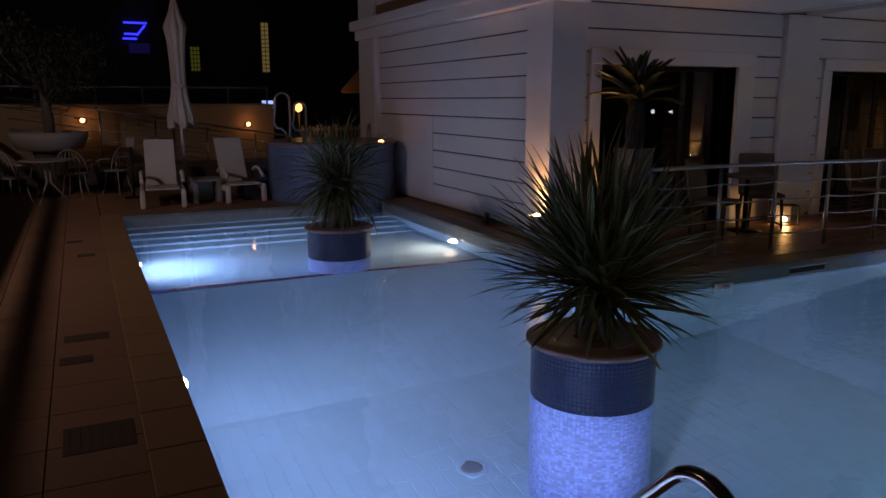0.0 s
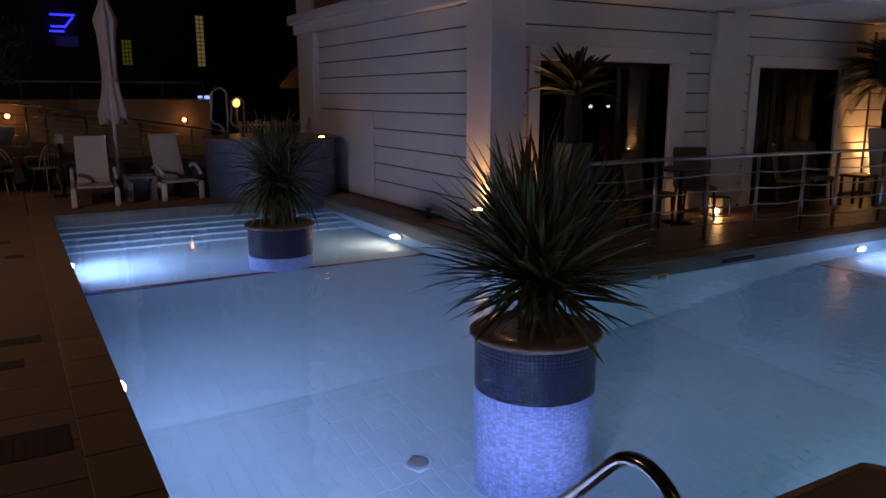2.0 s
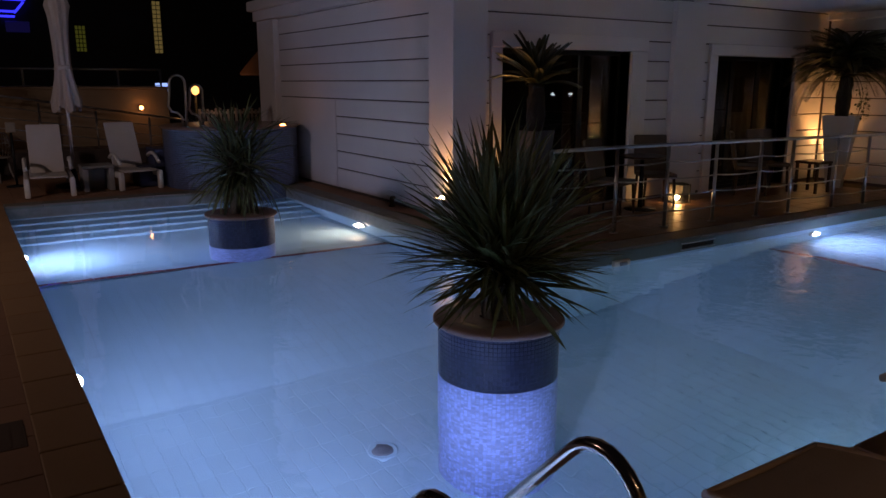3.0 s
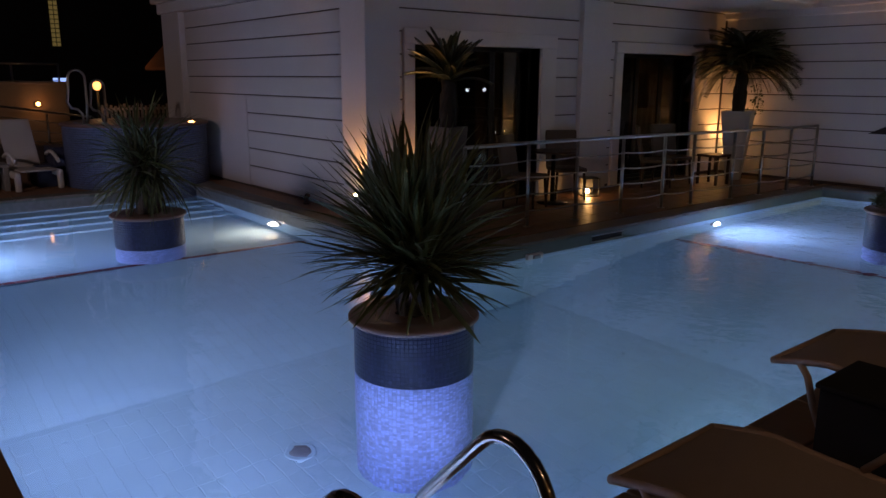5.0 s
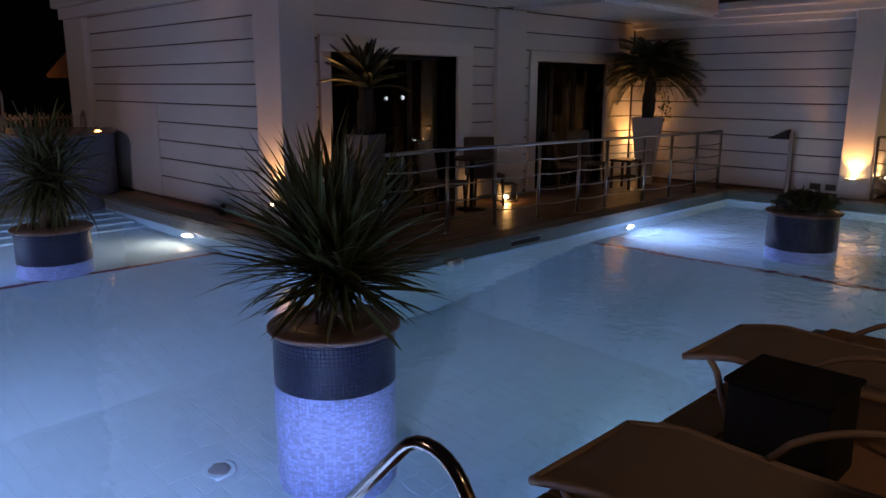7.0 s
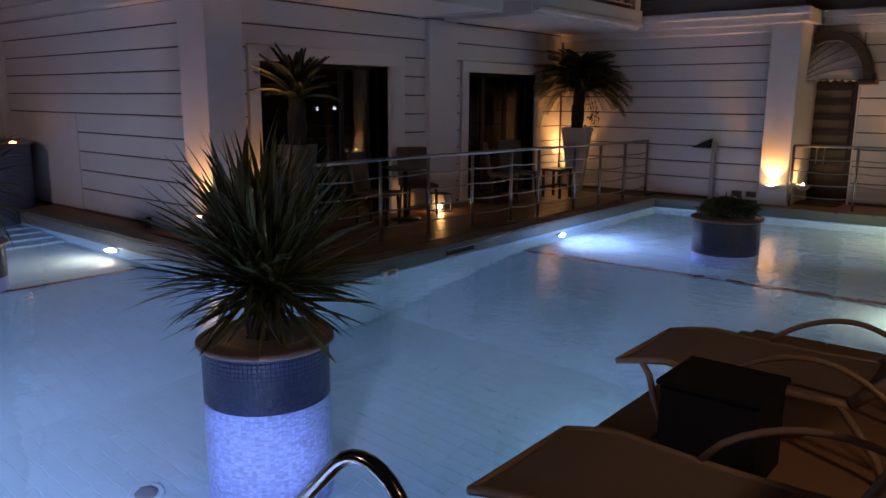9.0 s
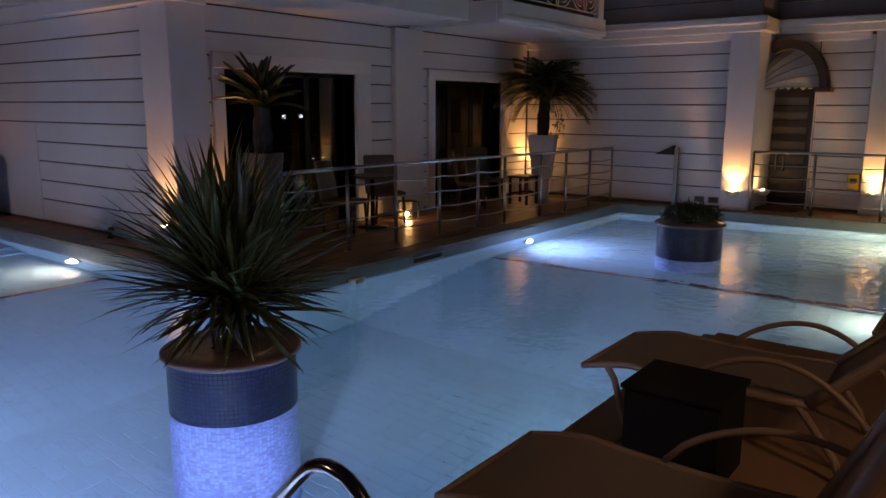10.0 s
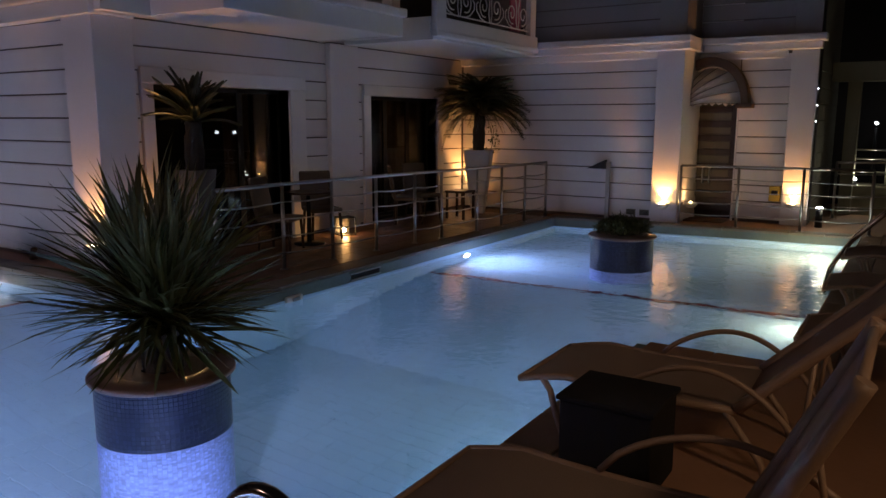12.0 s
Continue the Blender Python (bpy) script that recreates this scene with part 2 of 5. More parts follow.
def prism(bm, outline, z0, z1, m=None):
    low, high = [bm.verts.new((x, y, z0)) for x, y in outline], [bm.verts.new((x, y, z1)) for x, y in outline]
    if m:
        for a in low + high:
            a.co = m @ a.co
    n = len(outline)
    bm.faces.new(low[::-1])
    bm.faces.new(high)
    for k in range(n):
        bm.faces.new((low[k], low[(k + 1) % n], high[(k + 1) % n], high[k]))
    return bm


def mesh_of(name, bm, mat):
    bmesh.ops.recalc_face_normals(bm, faces=bm.faces[:])
    me = bpy.data.meshes.new(name)
    bm.to_mesh(me)
    bm.free()
    me.materials.append(mat)
    return me


def part(name, bm, mat, parent, label=""):
    ob = new(name, mesh_of(name, bm, mat) if isinstance(bm, bmesh.types.BMesh) else bm)
    ob.parent = parent
    return tagged(ob, label)


def setting(name, bm, mat, label="", category=""):
    return tagged(new(name, mesh_of(name, bm, mat)), label, category, "", "structure")


def thing(name, m, label, category, group=""):
    ob = new(name)
    ob.empty_display_size = 0.2
    ob.matrix_world = m if isinstance(m, Matrix) else Matrix.Translation(m)
    return tagged(ob, label, category, group)


def arc(n, f):
    return [f(i / (n - 1)) for i in range(n)]


def pieces(name, mesh, parent, places):
    for p in places:
        ob = new(name, mesh)
        ob.parent = parent
        ob.matrix_basis = p if isinstance(p, Matrix) else Matrix.Translation(p)
# grey green stands for the dim olive light on the side wall
PASSAGE = material("dim_olive_render", (0.2, 0.19, 0.14), 0.85, grain=0.06, stain=0.15)
# the orange is warm lamp light put into the thatch colour
THATCH = material("warm_lit_thatch", (0.26, 0.11, 0.045), 0.9, grain=0.2, scale=60, stain=0.2, bump=0.4)

# ---- ground and decks ----
LEVELS = [1.455 + 0.277 * k for k in range(-5, 5)]
EAST = Matrix(((0, -1, 0, 13.03), (-1, 0, 0, 5.67), (0, 0, 1, 0), (0, 0, 0, 1)))  # along the wall, out from it, up
ENTRY = Matrix(((0, -1, 0, 13.9), (-1, 0, 0, 5.67), (0, 0, 1, 0), (0, 0, 0, 1)))  # the set-back entrance wall


JOG, BACK = 5.75, 0.6


def edge_x(y):
    return 12.5 - 0.075 * (y - 5.43)


g = bmesh.new()
s = 400
for a in ((-s, -s, s, -5), (-s, 17.6, s, s), (-s, -5, -1.9, 17.6), (16.5, -5, s, 17.6)):
    v = [g.verts.new((x, y, -0.05)) for x, y in ((a[0], a[1]), (a[2], a[1]), (a[2], a[3]), (a[0], a[3]))]
    g.faces.new(v)
setting("ground", g, GROUND, "dark asphalt ground round the pool terrace", "ground")

west = setting("floor_west", box(bmesh.new(), -1.9, 0.17, -5, 17.6, -0.3, -0.012), GROUT, "terracotta tiled walkway along the pool", "floor")
north = setting("floor_north", box(bmesh.new(), 0.17, 5.4, 12.3, 17.6, -0.3, -0.012), GROUT, "terracotta tiled sun deck behind the pool", "floor")
terrace = setting("floor_terrace", prism(bmesh.new(), [(4.9, 5.75), (12.77, 5.75), (13.1, 5.75), (13.1, 8.0), (4.9, 8.0)], -0.3, -0.012), GROUT, "glossy brown tiled restaurant terrace", "floor")
bayside = setting("floor_bay", box(bmesh.new(), 4.9, 5.4, 8.0, 12.3, -0.3, -0.004), DECK, "narrow brown tiled ledge along the white wall", "floor")
east = setting("floor_east", prism(bmesh.new(), [(edge_x(5.67) + 0.3, 5.67), (edge_x(-5) + 0.3, -5), (18, -5), (18, 5.67)], -0.3, -0.012), DECK, "brown tiled walkway before the entrance", "floor")
south = setting("floor_south", prism(bmesh.new(), [(0.17, -5), (edge_x(-5) + 0.3, -5), (edge_x(0.3) + 0.3, 0.3), (JOG - 0.3, 0.3), (JOG - 0.3, 1.4), (0.17, 1.4)], -0.3, -0.004), DECK, "brown tiled deck beside the pool", "floor")

TERRACE_TILE = material("glossy_terrace_tile", (0.17, 0.09, 0.05), 0.4, grain=0.08, scale=22, stain=0.16, each=0.08)
tile = mesh_of("tile", soft_box(0.003, 0.447, 0.003, 0.447, -0.012, 0.0, 0.003, seg=1), DECK)
pieces("tile", tile, west, [(-1.63 + 0.45 * i, 2.6 + 0.45 * j, 0) for i in range(4) for j in range(33)])
pieces("tile", tile, north, [(0.18 + 0.45 * i, 12.32 + 0.45 * j, 0) for i in range(11) for j in range(11)])
tile_t = mesh_of("tile", soft_box(0.003, 0.377, 0.003, 0.377, -0.012, 0.0, 0.003, seg=1), TERRACE_TILE)
pieces("tile", tile_t, terrace, [(4.92 + 0.38 * i, 5.76 + 0.38 * j, 0) for i in range(20) for j in range(5)])

# gully covers in the walkway
COVER = material("rusty_brown_iron", (0.1, 0.06, 0.04), 0.8, 0.2, stain=0.2)
for x, y, w, d in ((-0.08, 5.85, 0.3, 0.16), (-0.15, 5.33, 0.2, 0.16), (-0.04, 4.0, 0.34, 0.34), (-0.05, 9.1, 0.18, 0.16), (-0.17, 10.05, 0.18, 0.16)):
    cover = thing("drain_cover", (x, y, 0.0), "dark metal drain cover set in the tiles", "drain cover", "drain covers")
    part("frame", soft_box(-w / 2, w / 2, -d / 2, d / 2, -0.004, 0.004, 0.002), COVER, cover)
    n = 7
    for k in range(n):
        xx = -w / 2 + w * (k + 0.5) / n
        part("slat", box(bmesh.new(), xx - 0.008, xx + 0.008, -d / 2 + 0.02, d / 2 - 0.02, 0.004, 0.006), COVER, cover)

# ---- pool ----
LEVEL, BED, SHELF = -0.175, -1.6, -0.78
OUTLINE = [(0.45, 1.7), (JOG, 1.7), (JOG, BACK), (edge_x(BACK), BACK), (edge_x(5.43), 5.43), (4.6, 5.43), (4.6, 12.0), (0.45, 12.0)]
setting("pool_bed", box(bmesh.new(), 0.1, 14.2, 0.2, 12.3, BED - 0.3, BED - 0.003), POOL_GROUT, "pale tiled pool bed", "pool")
walls = {
    "pool_wall_west": [(0.17, 1.4), (0.45, 1.4), (0.45, 12.3), (0.17, 12.3)],
    "pool_wall_north": [(0.45, 12.0), (4.9, 12.0), (4.9, 12.3), (0.45, 12.3)],
    "pool_wall_bay": [(4.6, 5.43), (4.9, 5.43), (4.9, 12.0), (4.6, 12.0)],
    "pool_wall_terrace": [(4.9, 5.43), (edge_x(5.43), 5.43), (edge_x(5.75) + 0.3, 5.75), (4.9, 5.75)],
    "pool_wall_east": [(edge_x(5.43), 5.43), (edge_x(0.3), 0.3), (edge_x(0.3) + 0.3, 0.3), (edge_x(5.75) + 0.3, 5.75)],
    "pool_wall_south": [(0.45, 1.4), (JOG - 0.3, 1.4), (JOG - 0.3, 0.3), (edge_x(0.3), 0.3), (edge_x(BACK), BACK), (JOG, BACK), (JOG, 1.7), (0.45, 1.7)],
}
for name, outline in walls.items():
    side = setting(name, prism(bmesh.new(), outline, BED - 0.02, -0.155), POOL_TILE, "pale tiled pool wall", "pool wall")
    part("waterline_band", prism(bmesh.new(), outline, -0.155, -0.03), RIM_TILE, side, "teal band above the water, darkened as pool light misses it")

# bed tiles: pieces in the near part, the rest joined
tw, tl = 0.125, 0.25
bed_tile = mesh_of("tile", soft_box(0.003, tw - 0.003, 0.003, tl - 0.003, -0.008, 0.0, 0.002, seg=1), POOL_TILE)
bed = bpy.data.objects["pool_bed"]
near, rest = [], bmesh.new()
for i in range(int(13.0 / tw)):
    for j in range(int(7.8 / tl)):
        x, y = 0.45 + i * tw, 0.6 + j * tl
        if x + tw > (4.62 if y > 5.3 else 5.75) or y > 5.5 or (y < 1.6 and x < JOG):
            continue
        if x < 3.4 and 2.9 <= y < 5.6:
            near.append((x, y, BED))
        else:
            box(rest, x + 0.003, x + tw - 0.003, y + 0.003, y + tl - 0.003, BED - 0.008, BED)
pieces("tile", bed_tile, bed, near[:300])
for x, y, z in near[300:]:
    box(rest, x + 0.003, x + tw - 0.003, y + 0.003, y + tl - 0.003, BED - 0.008, BED)
tagged(part("tiles", rest, POOL_TILES, bed), kind="stuff")
# added strips that hide the dark joint where the slopes meet the bed
joint_cover = bmesh.new()
box(joint_cover, 5.64, 5.76, 0.62, 5.42, BED - 0.003, BED + 0.003)
box(joint_cover, 0.46, 4.59, 5.54, 5.64, BED - 0.003, BED + 0.003)
part("border_course", joint_cover, POOL_TILE, bed)
# shallow shelves with a red tile edge
shelves = [("pool_shelf_north", [(0.45, 8.4), (4.6, 8.25), (4.6, 12.0), (0.45, 12.0)]), ("pool_shelf_east", [(8.58, BACK), (edge_x(BACK), BACK), (edge_x(5.43), 5.43), (8.34, 5.43)])]
for name, outline in shelves:
    sh = setting(name, prism(bmesh.new(), outline, BED - 0.02, SHELF - 0.003), POOL_GROUT, "shallow pale tiled pool shelf", "pool shelf")
    bm = bmesh.new()
    for i in range(int(13.0 / 0.25)):
        for j in range(int(11.5 / 0.25)):
            x, y = 0.46 + 0.25 * i, 0.62 + 0.25 * j
            if (name.endswith("north") and y > 8.52 and x + 0.25 < 4.6) or (name.endswith("east") and 8.75 < x and x + 0.25 < edge_x(y + 0.25) and y + 0.25 < 5.43):
                box(bm, x + 0.002, x + 0.248, y + 0.002, y + 0.248, SHELF - 0.008, SHELF)
    tagged(part("tiles", bm, POOL_TILES, sh), kind="stuff")
# sloping beds from the shelves down to the deep part
SLOPE = 2.72
for name, base, along, run, n_along in (("pool_slope_north", (0.45, 8.32), (1, 0), (0, -1), 33), ("pool_slope_east", (8.45, 0.6), (0, 1), (-1, 0), 39)):
    length = math.hypot(SLOPE, SHELF - BED)
    dirn = Vector((run[0] * SLOPE, run[1] * SLOPE, BED - SHELF)) / length
    side = Vector((*along, 0))
    up = side.cross(dirn)
    if up.z < 0:
        up = -up
    o = Vector((*base, SHELF - 0.008))
    sl = bmesh.new()
    w_all = 4.15 if name.endswith("north") else 4.83
    c4 = [o, o + side * w_all, o + side * w_all + dirn * length, o + dirn * length]
    low = [q + Vector((0, 0, -0.5)) for q in c4]
    vt, vb = [sl.verts.new(q) for q in c4], [sl.verts.new(q) for q in low]
    sl.faces.new(vt)
    for k in range(4):
        sl.faces.new((vt[k], vt[(k + 1) % 4], vb[(k + 1) % 4], vb[k]))
    so = setting(name, sl, POOL_GROUT, "pale tiled slope of the pool bed", "pool slope")
    bm = bmesh.new()
    n_run = round(length / tl)
    te = length / n_run
    for i in range(n_along):
        for j in range(n_run):
            a = o + up * 0.008 + side * (i * tw + 0.003) + dirn * (j * te + 0.003)
            bm.faces.new([bm.verts.new(q) for q in (a, a + side * (tw - 0.006), a + side * (tw - 0.006) + dirn * (te - 0.006), a + dirn * (te - 0.006))])
    tagged(part("tiles", bm, POOL_TILES, so), kind="stuff")
red = mesh_of("red_tile", soft_box(0.003, 0.117, 0.0, 0.085, -0.004, 0.004, 0.002, seg=1), RED_TILE)
pieces("red_tile", red, bpy.data.objects["pool_shelf_north"], [pose(0.46 + 0.12 * i, 8.405 - 0.0043 * i, SHELF, 0, 0, -2.07) for i in range(34)])
pieces("red_tile", red, bpy.data.objects["pool_shelf_east"], [pose(8.66 - 0.0059 * i, 0.62 + 0.12 * i, SHELF, 0, 0, 92.8) for i in range(40)])

# submerged steps along the far end
for k in range(4):
    d = 1.5 - 0.36 * k
    setting("pool_step_%d" % (k + 1), soft_box(0.47, 4.58, 12.0 - d, 12.0, SHELF - 0.02, -0.68 + 0.12 * k, 0.012), POOL_TILE, "pale tiled step below the water", "pool step")

# waterline mosaic band, joined small pieces
band = bmesh.new()


def band_run(x0, y0, x1, y1, side):
    n = int(math.hypot(x1 - x0, y1 - y0) / 0.05)
    way = Vector((x1 - x0, y1 - y0, 0)) / n
    out = Vector((-way.y, way.x, 0)).normalized() * side
    for k in range(n):
        for r in range(4):
            a = Vector((x0, y0, -0.045 - 0.05 * r)) + way * (k + 0.01)
            b, up = a + way * 0.98, Vector((0, 0, -0.049))
            o = out * 0.004
            vs = [band.verts.new(p) for p in (a + o, b + o, b + o + up, a + o + up)]
            band.faces.new(vs)


band_run(0.45, 12.0, 4.6, 12.0, -1)
band_run(4.6, 12.0, 4.6, 5.43, -1)
tagged(new("waterline_band", mesh_of("waterline_band", band, BAND)), "blue grey mosaic band at the waterline", "mosaic", "", "structure")

# coping stones all round
stone = mesh_of("stone", soft_box(0.003, 0.497, 0.0, 0.29, -0.045, 0.004, 0.01), COPING)
stone_g = mesh_of("stone", soft_box(0.003, 0.497, 0.0, 0.29, -0.045, 0.004, 0.01), COPING_GREY)
base = bpy.data.objects["pool_wall_west"]
pieces("coping_stone", stone, base, [pose(0.455, 1.72 + 0.5 * i, 0, 0, 0, 90) for i in range(21)])
base = bpy.data.objects["pool_wall_north"]
pieces("coping_stone", stone_g, base, [(0.46 + 0.5 * i, 12.005, 0) for i in range(9)])
base = bpy.data.objects["pool_wall_bay"]
pieces("coping_stone", stone_g, base, [pose(4.885, 5.75 + 0.5 * i, 0, 0, 0, 90) for i in range(13)])
base = bpy.data.objects["pool_wall_terrace"]
pieces("coping_stone", stone_g, base, [(4.6 + 0.5 * i, 5.44, 0) for i in range(16)])
base = bpy.data.objects["pool_wall_east"]
pieces("coping_stone", stone_g, base, [pose(edge_x(0.6 + 0.5 * i) + 0.29, 0.6 + 0.5 * i, 0, 0, 0, 94.3) for i in range(10)])
base = bpy.data.objects["pool_wall_south"]
pieces("coping_stone", stone, base, [(0.46 + 0.5 * i, 1.405, 0) for i in range(10)] + [pose(JOG - 0.005, 0.6 + 0.5 * i, 0, 0, 0, 90) for i in range(2)] + [(JOG - 0.3 + 0.5 * i, 0.305, 0) for i in range(16)])

w = bmesh.new()
w.faces.new([w.verts.new((x, y, LEVEL)) for x, y in OUTLINE])
water = setting("water", w, WATER, "clear rippled pool water glowing blue", "water")
if water.data.polygons[0].normal.z < 0:
    water.data.flip_normals()

for p, way, power, tone, wide in POOL_LAMPS:
    q = Vector(way)
    m = Vector((q.x, q.y, 0)).to_track_quat("Z", "Y").to_matrix().to_4x4()
    fitting = thing("pool_lamp", Matrix.Translation(p) @ m, "round underwater pool lamp shining white blue", "pool lamp", "underwater lamps")
    part("ring", lathe(bmesh.new(), [(0.105, -0.03), (0.13, -0.03), (0.13, 0.0), (0.122, 0.012), (0.105, 0.012)], 24), FIXTURE, fitting)
    part("lens", lathe(bmesh.new(), [(0.11, -0.02), (0.11, 0.015), (0.085, 0.045), (0.04, 0.06), (0.005, 0.064)], 24), GLOW_POOL_WARM if tone[0] == 1.0 else GLOW_POOL, fitting)

DRAIN_GREY = material("dark_drain_grate", (0.17, 0.2, 0.26), 0.6)
drain = thing("floor_drain", (2.29, 4.29, BED), "round grey pool drain with a pale ring", "pool drain")
part("ring", lathe(bmesh.new(), [(0.102, 0.0), (0.112, 0.0), (0.112, 0.008), (0.102, 0.01)], 48), POOL_TILE, drain)
part("grate", lathe(bmesh.new(), [(0.101, 0.0), (0.101, 0.008), (0.03, 0.014), (0.005, 0.014)], 32), DRAIN_GREY, drain)
jet = thing("wall_inlet", (5.75, 5.432, -0.15), "pale plastic inlet at the waterline of the pool wall", "inlet")
part("frame", soft_box(-0.12, 0.12, -0.05, 0.0, -0.035, 0.035, 0.015), FIXTURE, jet)
part("nozzle", soft_box(-0.05, 0.05, -0.075, -0.05, -0.02, 0.02, 0.006), GREY_PLASTIC, jet)
mouth = thing("skimmer", (7.0, 5.432, -0.095), "long dark skimmer slot in the pool wall", "skimmer")
part("slot", soft_box(-0.27, 0.27, -0.008, 0.0, -0.03, 0.03, 0.003), BLACK_METAL, mouth)
for z in (-0.036, 0.036):
    part("lip", soft_box(-0.29, 0.29, -0.02, 0.0, z - 0.008, z + 0.008, 0.004), GREY_PLASTIC, mouth)

# ---- hotel: west wall ----


def panels(parent, spans, x_face, axis, depth=0.022, m=None):
    """Boards between the grooves; axis x: a wall that faces west, axis y: one that faces south, else along m."""
    for (a, b), rows in spans:
        for z0, z1 in rows:
            z0, z1 = z0 + 0.009, z1 - 0.009
            if axis == "x":
                bm = soft_box(x_face, x_face + depth, a, b, z0, z1, 0.005, seg=1)
            elif axis == "y":
                bm = soft_box(a, b, x_face, x_face + depth, z0, z1, 0.005, seg=1)
            else:
                bm = soft_box(a, b, 0, depth, z0, z1, 0.005, m, seg=1)
            part("board", bm, STUCCO, parent)


TOP = 2.84
ROWS_UP = list(zip(LEVELS[5:], LEVELS[6:] + [TOP]))
ROWS_LOW = list(zip([0.03] + LEVELS[1:5], LEVELS[1:6]))
ROWS = ROWS_LOW + ROWS_UP
wall_west = setting("wall_west", box(bmesh.new(), 5.222, 5.5, 7.9, 14.4, -0.3, 2.9), GROOVE, "white rendered hotel wall with dark horizontal grooves", "wall")
panels(wall_west, [((8.2, 13.6), ROWS_UP), ((8.2, 11.21), ROWS_LOW)], 5.2, "x")
part("plain_panel", soft_box(5.205, 5.224, 11.23, 13.6, 0.03, LEVELS[5] - 0.01, 0.005), STUCCO, wall_west)
part("corner_pilaster", soft_box(5.09, 5.6, 7.63, 8.19, -0.02, TOP, 0.012), STUCCO, wall_west)
part("end_pilaster", soft_box(5.1, 5.6, 13.61, 14.46, -0.02, TOP, 0.012), STUCCO, wall_west)
part("end_face", box(bmesh.new(), 5.5, 9.0, 14.2, 14.4, -0.3, 6.0), STUCCO, wall_west)
cornice = setting("cornice_west", soft_box(5.04, 5.6, 7.58, 14.5, TOP, 3.02, 0.012), TRIM, "white projecting cornice moulding", "cornice")
part("upper_moulding", soft_box(4.94, 5.6, 7.48, 14.56, 3.02, 3.2, 0.03), TRIM, cornice)
upper = setting("wall_upper_west", box(bmesh.new(), 5.2, 5.5, 7.7, 14.4, 3.2, 6.0), STUCCO, "white rendered upper wall", "wall")
part("brown_band", soft_box(5.15, 5.2, 8.2, 13.6, 3.2, 3.42, 0.01), BROWN_BAND, upper)
part("upper_pilaster", soft_box(5.09, 5.2, 13.61, 14.42, 3.2, 6.0, 0.01), STUCCO, upper)

# ---- hotel: south front with two windows ----
wall_front = setting("wall_front", box(bmesh.new(), 5.6, 5.88, 7.742, 8.0, -0.02, 2.9), GROOVE, "white rendered hotel front with window openings", "wall")
for x0, x1, z0, z1 in ((8.18, 10.06, -0.02, 2.9), (12.1, 13.1, -0.02, 2.9), (5.88, 8.18, 2.14, 2.9), (10.06, 12.1, 2.12, 2.9)):
    part("core", box(bmesh.new(), x0, x1, 7.742, 8.0, z0, z1), GROOVE, wall_front)
low_rows = [r for r in ROWS if r[1] < 2.35]
panels(wall_front, [((5.61, 5.70), low_rows), ((8.49, 9.0), low_rows), ((9.69, 9.86), low_rows), ((12.31, 13.0), low_rows)], 7.72, "y")
top_rows = [(2.287, 2.56), (2.56, TOP + 0.03)]
panels(wall_front, [((5.61, 9.0), top_rows), ((9.69, 13.0), top_rows)], 7.72, "y")
part("pilaster", soft_box(9.0, 9.68, 7.64, 7.75, -0.02, 2.87, 0.012), STUCCO, wall_front)


def window(name, x0, x1, top, trims):
    win = setting(name, soft_box(x0 - 0.0, x1, 7.9, 7.99, -0.01, 0.05, 0.005), BLACK_METAL, "wide dark glazed terrace opening with a white surround", "window")
    l, r, h = trims
    part("surround", soft_box(x0 - l, x0, 7.69, 7.99, -0.015, top, 0.01), TRIM, win)
    part("surround", soft_box(x1, x1 + r, 7.69, 7.99, -0.015, top, 0.01), TRIM, win)
    part("surround", soft_box(x0 - l, x1 + r, 7.68, 7.99, top, top + h, 0.01), TRIM, win)
    n = 3
    for k in range(n):
        a, b = x0 + (x1 - x0) * k / n, x0 + (x1 - x0) * (k + 1) / n
        f = bmesh.new()
        for q in ((a, a + 0.05, 0.05, top), (b - 0.05, b, 0.05, top), (a, b, 0.05, 0.11), (a, b, top - 0.06, top)):
            box(f, q[0] + 0.002, q[1] - 0.002, 7.92, 7.96, q[2], q[3])
        sash = part("sash", f, BLACK_METAL, win)
        pane = part("pane", box(bmesh.new(), a + 0.05, b - 0.05, 7.936, 7.944, 0.11, top - 0.06), GLASS, sash)
        pane.visible_shadow = False
    return win


window("window_1", 5.88, 8.18, 2.14, (0.17, 0.31, 0.19))
window("window_2", 10.06, 12.1, 2.12, (0.19, 0.2, 0.17))
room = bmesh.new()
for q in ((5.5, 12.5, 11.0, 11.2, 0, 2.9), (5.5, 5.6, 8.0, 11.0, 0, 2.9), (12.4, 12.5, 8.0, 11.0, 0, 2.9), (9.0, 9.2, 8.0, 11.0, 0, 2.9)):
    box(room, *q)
setting("wall_room", room, UNLIT_BLACK, "dining room wall behind the glass, near black for lack of light", "wall")
setting("floor_room", box(bmesh.new(), 5.5, 12.5, 8.0, 11.0, -0.1, -0.01), UNLIT_BLACK, "dining room floor, near black for lack of light", "floor")
setting("ceiling_room", box(bmesh.new(), 5.5, 12.5, 8.0, 11.0, 2.9, 3.0), UNLIT_BLACK, "dining room ceiling, near black for lack of light", "ceiling")


